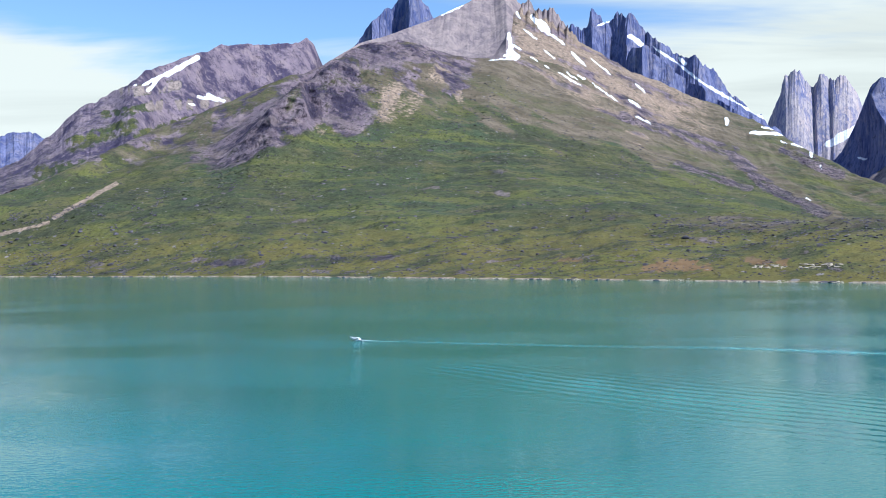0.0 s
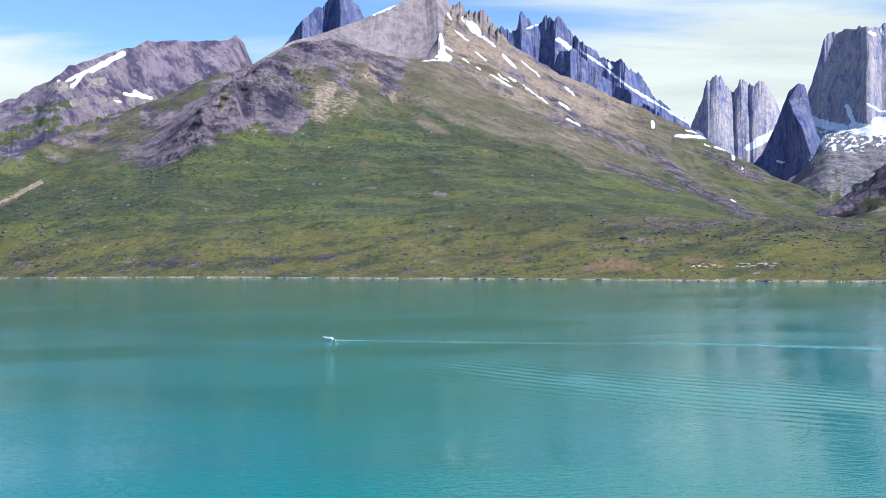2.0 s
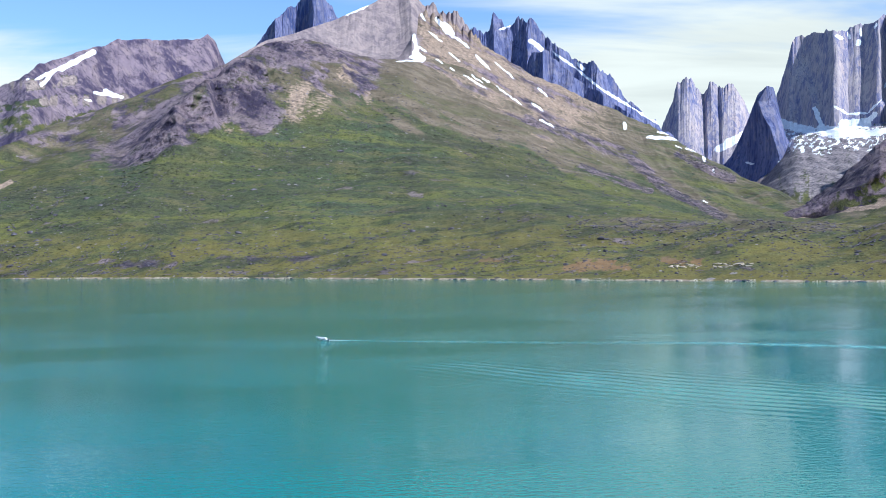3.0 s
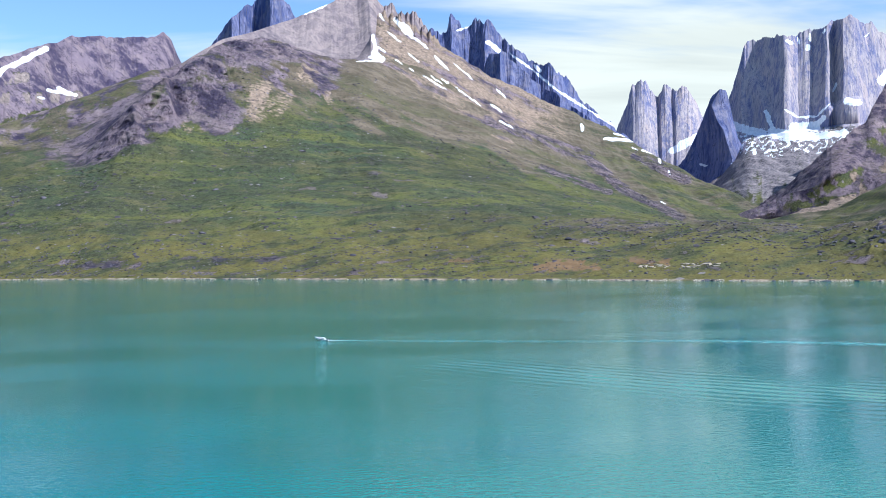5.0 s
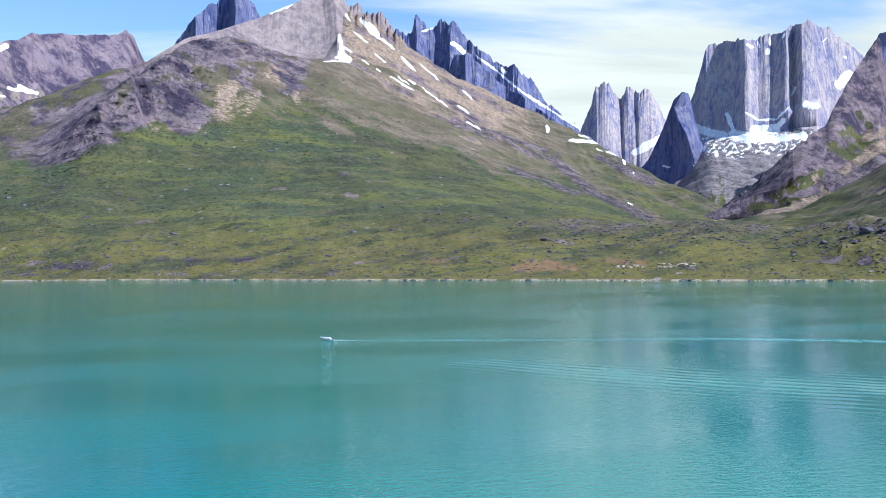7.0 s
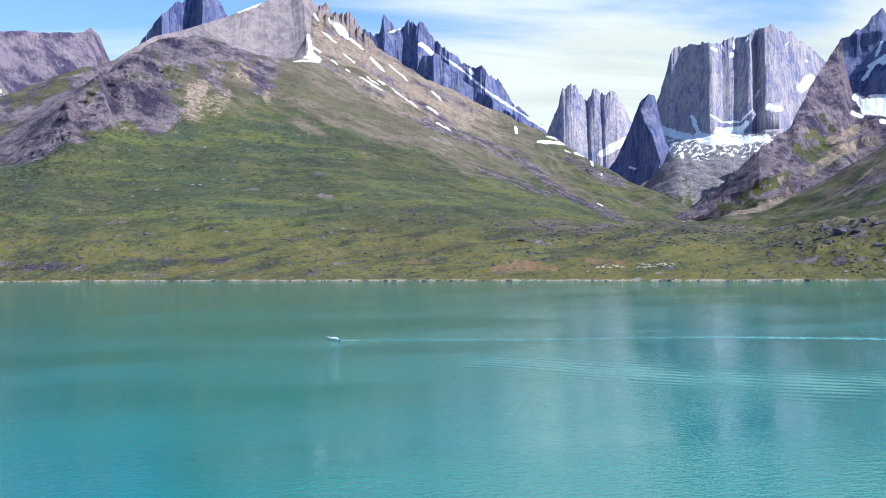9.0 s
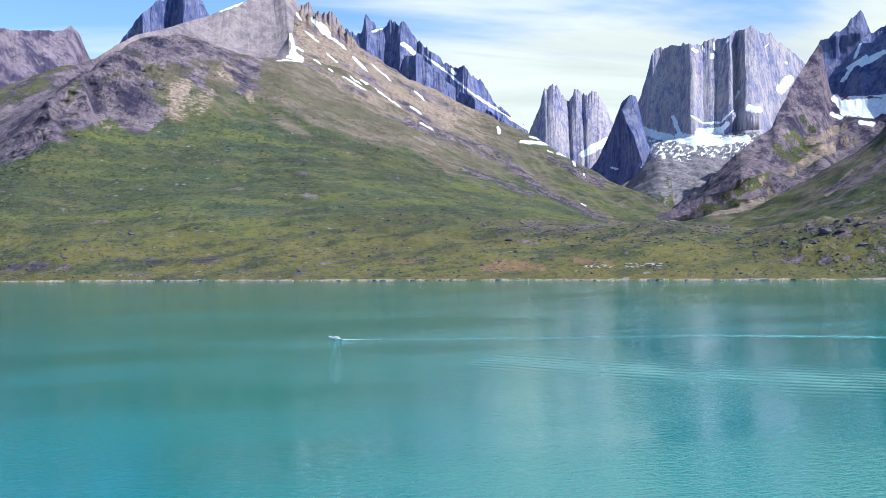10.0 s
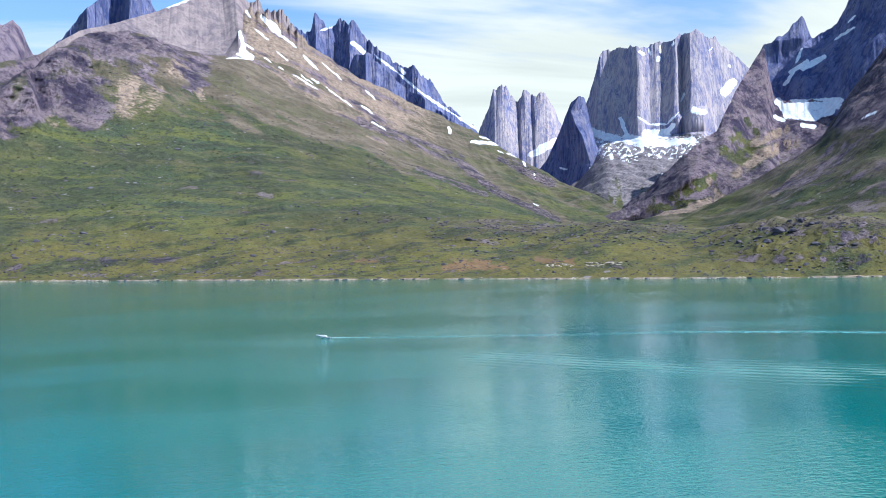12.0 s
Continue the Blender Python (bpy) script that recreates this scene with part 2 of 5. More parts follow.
TERRAIN = terrain_material("mountain_ground", (0.058, 0.047, 0.082), (0.232, 0.178, 0.206), (0.350, 0.272, 0.258), (0.165, 0.124, 0.098), (0.335, 0.250, 0.182), 1.0, ledge=0.4)
# blue in the granite tones stands in for distance haze and sky-blue shade
HAZED_GRANITE = terrain_material("hazed_granite", (0.125, 0.138, 0.265), (0.425, 0.368, 0.362), (0.640, 0.510, 0.405), (0.110, 0.098, 0.112), (0.285, 0.244, 0.238), 0.10, 0.3, 0.12, stain=0.9)
# darker, bluer rock: shade and haze of the far faces put into its colour
SHADE_BLUE = terrain_material("shade_blue_cliff", (0.052, 0.070, 0.185), (0.182, 0.190, 0.320), (0.290, 0.265, 0.310), (0.130, 0.106, 0.112), (0.310, 0.252, 0.235), 0.45, 0.9, 0.28, stain=0.6)
# rock tones lighter than the near ground, with distance haze put into them
HAZED_SLOPE = terrain_material("hazed_slope", (0.074, 0.060, 0.108), (0.245, 0.192, 0.232), (0.370, 0.292, 0.290), (0.160, 0.130, 0.124), (0.320, 0.258, 0.225), 0.9, fall=0.45, ledge=0.35)
SLAB = terrain_material("granite_slab", (0.140, 0.114, 0.130), (0.275, 0.222, 0.212), (0.355, 0.288, 0.262), (0.150, 0.124, 0.122), (0.310, 0.254, 0.232), 0.16, 0.55, 0.25, stain=0.5)
WATER = water_material()

# ---- numeric noise ----


def lattice(ix, iy, seed):
    h = (ix * 374761393 + iy * 668265263 + seed * 2246822519) & 0xFFFFFFFF
    h = ((h ^ (h >> 13)) * 1274126177) & 0xFFFFFFFF
    return (h ^ (h >> 16)) & 0xFFFF


def perlin(x, y, seed=0):
    x, y = np.broadcast_arrays(np.asarray(x, float), np.asarray(y, float))
    ix, iy = np.floor(x).astype(np.int64), np.floor(y).astype(np.int64)
    fx, fy = x - ix, y - iy
    u, v = fx * fx * fx * (fx * (fx * 6 - 15) + 10), fy * fy * fy * (fy * (fy * 6 - 15) + 10)

    def corner(dx, dy):
        a = lattice(ix + dx, iy + dy, seed) * (2 * math.pi / 65536)
        return np.cos(a) * (fx - dx) + np.sin(a) * (fy - dy)

    top = corner(0, 0) * (1 - u) + corner(1, 0) * u
    low = corner(0, 1) * (1 - u) + corner(1, 1) * u
    return 1.5 * (top * (1 - v) + low * v)


def fbm(x, y, octaves=4, seed=0, gain=0.5):
    total, amp = 0, 1.0
    for o in range(octaves):
        total = total + amp * perlin(x * 2 ** o + 17.3 * o, y * 2 ** o - 9.1 * o, seed + o)
        amp *= gain
    return total


def ridged(x, y, octaves=4, seed=0, gain=0.5):
    total, amp = 0, 1.0
    for o in range(octaves):
        total = total + amp * (1 - 2 * np.abs(perlin(x * 2 ** o + 5.7 * o, y * 2 ** o + 3.3 * o, seed + o)))
        amp *= gain
    return total


def facet(x, y, octaves=3, seed=0, gain=0.5):
    """Plane-sided noise: triangles between random heights, as in jointed rock."""
    total, amp = 0, 1.0
    x, y = np.broadcast_arrays(np.asarray(x, float), np.asarray(y, float))
    for o in range(octaves):
        u, v = x * 2.1 ** o + 13.7 * o, y * 2.1 ** o + 4.9 * o
        ix, iy = np.floor(u).astype(np.int64), np.floor(v).astype(np.int64)
        fx, fy = u - ix, v - iy

        def val(dx, dy):
            return lattice(ix + dx, iy + dy, seed + o) / 32768.0 - 1.0

        a, b, c, d = val(0, 0), val(1, 0), val(0, 1), val(1, 1)
        total = total + amp * np.where(fx > fy, a + (b - a) * fx + (d - b) * fy, a + (d - c) * fx + (c - a) * fy)
        amp *= gain
    return total


def step(v, lo, hi):
    t = np.clip((v - lo) / (hi - lo), 0, 1)
    return t * t * (3 - 2 * t)


# ---- landforms, described round a centre out on the fjord: bearing in degrees, range and height in metres ----
CX, CY, CZ = -54.0, 0.0, 38.5


def strip(az, el, marks):
    """1 inside, 0 well outside of a set of long patches: two ends (bearing, rise in degrees) and half a width."""
    best = np.zeros_like(az)
    el = el + 0.045 * fbm(az * 3, el * 3, 5, 701, 0.62)
    az = az + 0.045 * fbm(az * 3 + 40, el * 3, 5, 705, 0.62)
    for a0, e0, a1, e1, w in marks:
        near = (az > min(a0, a1) - 3 * w) & (az < max(a0, a1) + 3 * w)
        if not near.any():
            continue
        pa, pe = az[near], el[near]
        dx, dy = a1 - a0, e1 - e0
        t = np.clip(((pa - a0) * dx + (pe - e0) * dy) / (dx * dx + dy * dy + 1e-9), 0, 1)
        slim = 1 - 0.65 * (2 * t - 1) ** 4 if w < 0.1 else 1.0      # thin patches run out to points
        dist = np.hypot(pa - a0 - t * dx, pe - e0 - t * dy) / (w * slim)
        best[near] = np.maximum(best[near], np.clip(1.5 - dist, 0, 1))
    return best


def along(az, line, blur):
    """Range and height of a terrain line at each bearing, rounded over blur degrees."""
    pts = np.array(line, float)
    order = np.argsort(pts[:, 0])
    pts = pts[order]
    fine = np.arange(az[0] - 4, az[-1] + 4, 0.05)
    out = []
    for col in (1, 2):
        v = np.interp(fine, pts[:, 0], pts[:, col])
        if blur > 0:
            k = np.exp(-0.5 * (np.arange(-60, 61) * 0.05 / blur) ** 2) if blur < 1.2 else np.exp(-0.5 * (np.arange(-160, 161) * 0.05 / blur) ** 2)
            pad = len(k) // 2
            v = np.convolve(np.pad(v, pad, mode="edge"), k / k.sum(), mode="valid")
        out.append(np.interp(az, fine, v))
    return out


def rows_between(vals, counts, soft):
    """Interpolate stacked lines; soft ones bend without overshoot."""
    vals = np.array(vals)
    step_d = np.diff(vals, axis=0)
    tang = np.zeros_like(vals)
    same = step_d[:-1] * step_d[1:] > 0
    tang[1:-1] = np.where(same, 2 * step_d[:-1] * step_d[1:] / np.where(same, step_d[:-1] + step_d[1:], 1), 0)
    tang[0], tang[-1] = step_d[0], step_d[-1]
    out = []
    for i, n in enumerate(counts):
        for t in np.arange(n) / n:
            if soft:
                h = (2 * t ** 3 - 3 * t ** 2 + 1, t ** 3 - 2 * t ** 2 + t, -2 * t ** 3 + 3 * t ** 2, t ** 3 - t ** 2)
                out.append(h[0] * vals[i] + h[1] * tang[i] + h[2] * vals[i + 1] + h[3] * tang[i + 1])
            else:
                out.append(vals[i] + t * step_d[i])
    out.append(vals[-1])
    return np.array(out)


def grid_mesh(name, X, Y, Z, zone, mat, close=False):
    rows, cols = X.shape
    me = bpy.data.meshes.new(name)
    idx = np.arange(rows * cols).reshape(rows, cols)
    if close:
        idx = np.concatenate([idx, idx[:, :1]], axis=1)
    quads = np.stack([idx[:-1, :-1], idx[:-1, 1:], idx[1:, 1:], idx[1:, :-1]], axis=-1).reshape(-1, 4)
    me.vertices.add(rows * cols)
    me.vertices.foreach_set("co", np.stack([X, Y, Z], axis=-1).astype(np.float32).ravel())
    me.loops.add(quads.size)
    me.loops.foreach_set("vertex_index", quads.astype(np.int32).ravel())
    me.polygons.add(len(quads))
    me.polygons.foreach_set("loop_start", np.arange(0, quads.size, 4, dtype=np.int32))
    me.update(calc_edges=True)
    bare = np.zeros(len(quads), bool) if zone is None else np.asarray(zone).reshape(rows * cols, 4)[quads, 0].mean(axis=1) > 0.6
    me.polygons.foreach_set("use_smooth", ~bare)
    if zone is not None:
        att = me.color_attributes.new("zone", "FLOAT_COLOR", "POINT")
        att.data.foreach_set("color", np.clip(zone, 0, 1).astype(np.float32).ravel())
    me.materials.append(mat)
    me.update()
    return new(name, me)


def loft(name, az, lines, counts, shape, paint, soft=True, mat=None):
    """A landform from lines that run across it, front to back. lines: (points, blur). shape moves range and height, paint lays the ground cover."""
    pairs = [along(az, pts, blur) for pts, blur in lines]
    D = rows_between([p[0] for p in pairs], counts, soft)
    Z = rows_between([p[1] for p in pairs], counts, soft)
    v = []
    for i, n in enumerate(counts):
        v += [i + k / n for k in range(n)]
    V = np.array(v + [len(counts)])[:, None] * np.ones_like(D)
    A = az[None, :] * np.ones_like(D)
    D, Z = shape(A, V, D, Z)
    X, Y = CX + D * np.sin(np.radians(A)), CY + D * np.cos(np.radians(A))
    EL = (Z - CZ) / D * 57.3
    rise = np.hypot(np.gradient(Z, axis=0), 0) / np.maximum(np.abs(np.gradient(D, axis=0)), 0.5)
    zone = np.stack(paint(A, V, D, Z, EL, X, Y, rise), axis=-1)
    return grid_mesh(name, X, Y, Z, zone, mat or TERRAIN), (A, V, D, Z)


def bearings(lo, hi, fine, wide_lo=None, wide_hi=None, coarse=0.6):
    a = np.arange(lo, hi + fine / 2, fine)
    if wide_lo is not None:
        a = np.concatenate([np.arange(wide_lo, lo - coarse / 2, coarse), a])
    if wide_hi is not None:
        a = np.concatenate([a, np.arange(hi + coarse, wide_hi, coarse)])
    return a


# ---- the near shore, tundra slope and main massif: one sheet ----
SHORE = [(-50, 1960, 0), (-40, 1862, 0), (-31, 1666, 0), (-24.6, 1490, 0), (-18.2, 1323, 0), (-11, 1191, 0), (-4, 1070, 0), (3.2, 970, 0), (9, 916, 0), (15.5, 872, 0), (22.5, 833, 0), (29, 813, 0), (36.3, 809, 0), (41.5, 828, 0), (50, 882, 0), (64, 1029, 0)]
RIM = [(-50, 2100, 30), (-40, 2000, 32), (-30, 1780, 35), (-24, 1620, 40), (-18, 1470, 45), (-11.6, 1350, 49), (-5, 1290, 46), (2.5, 1234, 45), (8, 1230, 54), (12.4, 1240, 63), (16, 1200, 56),
       (21.8, 1150, 52), (27, 1100, 49), (32.1, 1050, 47), (34, 1000, 49), (36, 960, 51), (38.3, 930, 53), (42, 930, 50), (50, 1000, 48), (64, 1150, 50)]
BENCH = [(-50, 2200, 70), (-40, 2100, 75), (-30, 1900, 80), (-24.6, 1750, 84), (-20, 1650, 95), (-15.3, 1640, 121), (-10.3, 1660, 148), (-5.1, 1740, 183), (0.2, 1780, 200), (5.5, 1800, 198),
         (10.7, 1800, 176), (15.9, 1700, 117), (20.9, 1500, 73), (25, 1400, 50), (30, 1350, 40), (36, 1250, 46), (42, 1250, 56), (50, 1300, 70), (64, 1400, 80)]
CRAG = [(-50, 2300, 110), (-40, 2150, 112), (-30, 1950, 110), (-24.8, 1810, 113), (-20.3, 1850, 151), (-15.5, 1880, 193), (-12.7, 1880, 211), (-11.1, 1900, 265), (-9.4, 1930, 316),
        (-7.7, 2050, 386), (-6.7, 2150, 436), (-5, 2300, 516), (-3.7, 2400, 567), (-1.9, 2420, 578), (-0.5, 2450, 579), (1.3, 2480, 553), (2.6, 2520, 544), (5.1, 2600, 552),
        (8.6, 2550, 455), (12, 2500, 364), (15.4, 2500, 289), (18.6, 2450, 213), (21.8, 2400, 155), (24.8, 2200, 92), (29, 1950, 55), (36, 1800, 75), (50, 1800, 95), (64, 1900, 100)]
SADDLE = [(-50, 2360, 120), (-30, 1980, 124), (-24.8, 1880, 130), (-20.3, 1920, 172), (-15.5, 2060, 250), (-12.5, 2080, 290), (-9.4, 2080, 350), (-6.7, 2280, 440), (-5, 2430, 470),
          (-3.7, 2540, 480), (-1.9, 2570, 485), (1.3, 2620, 478), (3.4, 2700, 500), (5.2, 2860, 625), (8.6, 2850, 560), (12, 2850, 466), (15.4, 2900, 393), (18.6, 2880, 310),
          (21.8, 2750, 218), (24.8, 2500, 128), (29, 2200, 72), (33, 2150, 105), (40, 2100, 110), (64, 2200, 110)]
CREST = [(-50, 2400, 130), (-30, 2050, 134), (-25, 1950, 149), (-21.1, 2000, 205), (-18.5, 2080, 258), (-15.7, 2230, 321), (-12.4, 2250, 377), (-8.9, 2300, 449), (-6.7, 2400, 501),
         (-5.55, 2600, 575), (-4.2, 2800, 655), (-2.1, 2950, 720), (0, 3050, 783), (2.5, 3150, 868), (3.6, 3250, 932), (5.1, 3250, 909), (5.6, 3250, 893), (7.2, 3280, 856),
         (7.9, 3300, 839), (9.05, 3300, 748), (10.4, 3320, 702), (12.1, 3350, 641), (13.8, 3400, 599), (15.4, 3450, 560), (17, 3500, 524), (18.3, 3500, 484), (19.6, 3450, 438),
         (21.5, 3300, 351), (23, 3150, 287), (24.8, 3000, 215), (26.8, 2750, 158), (28.7, 2450, 92), (32, 2450, 110), (40, 2450, 120), (64, 2500, 110)]
CREST_LOW = [(a, d, 440.0 if -5.8 < a < 4.4 else z - 55 * float(4.4 < a < 8.2)) for a, d, z in CREST]
UNDER = [(a, d - 70, -9) for a, d, z in SHORE]
BEACH = [(a, d + 6, 1.3) for a, d, z in SHORE]
BACK = [(a, d + 420, z * 0.45) for a, d, z in CREST]
FAR = [(-50, 4700, 20), (12, 4700, 250), (20, 4800, 260), (40, 4800, 240), (64, 4700, 60)]

SNOW_MAIN = [(5.93, 13.27, 6.8, 12.53, 0.06), (6.28, 13.04, 6.59, 12.75, 0.0525), (7.14, 11.95, 7.9, 11.31, 0.0525), (6.32, 11.56, 6.91, 11.15, 0.0375), (8.81, 11.72, 9.69, 10.8, 0.09),
             (9.98, 11.27, 11.2, 10.19, 0.0525), (8.58, 10.47, 9.26, 9.95, 0.045), (7.19, 10.99, 7.54, 10.73, 0.0375), (8.06, 10.53, 9.53, 9.58, 0.0525), (9.27, 10.26, 9.78, 9.92, 0.0525),
             (10.12, 9.73, 11.72, 8.5, 0.0525), (12.69, 9.55, 13.29, 8.93, 0.06), (12.33, 8.64, 13.07, 8.01, 0.075), (12.82, 7.54, 13.76, 7.01, 0.0525), (10.97, 9.06, 11.11, 8.94, 0.0375)]
SNOW_GULLY = [(6.4, 14.02, 7.44, 12.92, 0.12), (6.89, 13.72, 7.37, 13.1, 0.18), (7.44, 12.99, 8.47, 12.16, 0.08), (6.88, 13.37, 7.09, 13.15, 0.1), (5.42, 14.42, 5.7, 13.92, 0.08),
              (4.98, 13.03, 5.18, 11.96, 0.11), (5.08, 11.9, 5.52, 11.55, 0.22), (4.75, 11.7, 5.2, 11.55, 0.10), (3.95, 11.42, 5.7, 11.45, 0.05), (5.1, 12.4, 5.75, 12.0, 0.07)]
SNOW_COL = [(18.93, 7.58, 20.65, 6.5, 0.0525), (19.39, 6.18, 21.11, 6.01, 0.105), (19.87, 6.49, 21.27, 6.16, 0.0675), (21.56, 5.41, 22.17, 5.15, 0.0525), (22.54, 4.88, 22.71, 4.54, 0.09),
            (23.13, 4.1, 23.25, 3.85, 0.06), (17.96, 7.13, 17.99, 6.81, 0.105), (22.74, 2.19, 23.04, 2.03, 0.0375), (20.95, 5.63, 21.32, 5.4, 0.0375), (2.15, 14.93, 0.72, 14.31, 0.0675),
            (-6.5, 8.42, -6.48, 8.3, 0.0975)]
ROCKY = [(-12.3, 5.66, -7.0, 10.08, 1.31), (-9.9, 5.66, -5.2, 11.11, 1.38), (-5.2, 11.64, 0.5, 12.2, 0.9), (-5.3, 8.98, -3.9, 7.39, 1.45), (-6.7, 10.77, -3.8, 12.17, 1.04)]
PALE = [(-2.2, 8.27, -1.8, 10.04, 0.8), (-1.1, 8.61, -0.4, 9.65, 0.7), (-4.0, 8.11, -5.42, 7.23, 0.4), (-6.31, 7.07, -6.81, 8.3, 0.3), (3.31, 9.39, 3.83, 8.66, 0.28),
        (1.72, 9.96, 2.24, 9.05, 0.35), (-0.4, 10.9, 1.7, 10.66, 0.7)]
SAND = [(-21.85, 1.93, -18.54, 3.94, 0.13), (-24.7, 0.96, -22.16, 1.62, 0.1)]
SHELVES = [(-13.36, -0.94, -9.28, -0.94, 0.3), (-4.74, -0.84, -0.13, -0.94, 0.2)]
DRY = [(15.3, -1.75, 19.2, -1.8, 0.2), (16.2, -1.5, 18.2, -1.5, 0.26), (21.4, -1.42, 23.6, -1.5, 0.24), (10.1, -1.22, 11.5, -1.24, 0.17), (19.24, 4.06, 25.32, 0.56, 0.35)]
KNOLL = [(39.1, 0.1, 41.0, -0.1, 0.7), (34.98, 0.5, 37.24, 0.03, 0.3), (33.29, -1.36, 39.74, -1.76, 0.3)]
SCREE_BANDS = [(12.14, 7.61, 15.48, 6.23, 0.35), (15.48, 6.23, 18.4, 5.07, 0.36), (18.4, 4.9, 20.59, 2.96, 0.30), (21.24, 5.08, 24.25, 3.45, 0.30), (15.45, 4.52, 19.64, 2.83, 0.20), (20.6, 2.9, 24.0, 1.2, 0.25)]
TAN = [(3.31, 10.26, 6.1, 8.04, 0.75), (6.12, 9.1, 11.29, 6.78, 0.75), (10.61, 7.16, 14.64, 4.56, 0.45)]
VALLEY_SAND = [(33.5, 2.2, 32.4, 1.75, 0.25), (32.38, 1.58, 27.92, 1.08, 0.13)]


def massif_shape(A, V, D, Z):
    X, Y = D * np.sin(np.radians(A)), D * np.cos(np.radians(A))
    land = step(V, 2.0, 2.9)
    hum = fbm(X / 130, Y / 130, 5, 3) * 7 + fbm(X / 28, Y / 28, 3, 9) * 0.8
    Z = Z + hum * land * (1 - 0.3 * step(V, 5, 6))
    bank = step(V, 2.04, 2.2) * (1 - step(V, 3.0, 3.8))
    Z = Z + bank * (fbm(X / 26, Y / 30, 4, 13, 0.5) * 1.2 + ridged(X / 46, Y / 60, 3, 17) * 0.6)
    knoll = step(A, 33.5, 35) * (1 - step(A, 41.5, 43)) * step(V, 2.25, 2.5) * (1 - step(V, 3.0, 3.3))
    Z = Z + knoll * np.maximum(0, facet(X / 20, Y / 15, 3, 83, 0.55) - 0.1) * 3
    crag = step(V, 4.2, 4.6) * (1 - step(V, 5.0, 5.5)) * step(-A, 0.5, 4) * step(A, -14, -11)
    dome = step(V, 4.3, 4.8) * (1 - step(V, 5.2, 5.6)) * step(A, -9, -6) * (1 - step(A, 1, 4))
    rough = np.maximum(crag, 0.8 * dome)
    Z = Z + rough * facet(X / 120 + Z / 300, Z / 110, 4, 21, 0.5) * 4
    lean = X + 0.75 * Z
    bearing = A + 0.0045 * (Z - 300)
    D = D + rough * np.interp(bearing, [-14, -12.6, -9.4, -8.9, -7.2, -6.75, -5.2, -3.6, -2.5, 0, 3], [30, 45, -22, 0, -30, 16, -22, -26, -16, 0, 0])
    D = D - rough * (facet(lean / 130, Z / 240, 2, 31, 0.5) * 20 + facet(X / 55, Z / 110, 5, 33, 0.55) * 11 + ridged((X + 0.5 * Z) / 42, (Z - 0.3 * X) / 30, 4, 35, 0.6) * 6)
    gully = step(V, 4.2, 5.2) * (1 - step(V, 7.0, 7.4)) * step(A, 1, 6)
    Z = Z + gully * ridged((X - 0.55 * Z) / 120, Y / 900, 4, 41, 0.55) * 6
    upper = step(V, 6.3, 6.8) * (1 - step(V, 7.3, 7.8)) * step(A, -5, -2) * (1 - step(A, 9.5, 11))
    D = D - upper * (facet(X / 90, Z / 420, 4, 51, 0.5) * 16)
    jag = step(A, 5.2, 6.0) * (1 - step(A, 8.5, 9.5)) * step(V, 6.4, 7.0) * (1 - step(V, 7.0, 7.3))
    Z = Z + jag * np.maximum(0, ridged(A * 2.1, 0 * A, 3, 61)) * 26
    left = step(V, 4.2, 5.5) * (1 - step(V, 7.2, 7.6)) * (1 - step(A, -9, -6))
    Z = Z + left * facet(X / 130, Y / 170, 4, 71, 0.5) * 9
    return D, Z


# where tundra gives way to heath, and heath to scree: bearing, rise in degrees
HEATH_EDGE = [(-30, 2.2), (-25, 2.6), (-20, 3.6), (-16, 4.6), (-12, 5.3), (-8.5, 5.7), (-4, 7.1), (-2, 8.4), (3.3, 8.0), (8.7, 6.0), (14, 4.4), (19.5, 2.6), (24, 1.4), (29, 0.4), (33, 0.3), (40, 0.9)]
SCREE_EDGE = [(-30, 6), (-12, 9.5), (-4, 13), (2, 12.8), (5, 11.2), (8.6, 8.9), (12.2, 6.8), (17.5, 4.0), (22.8, 1.7), (26, 0.9), (30, 1.5), (40, 6)]


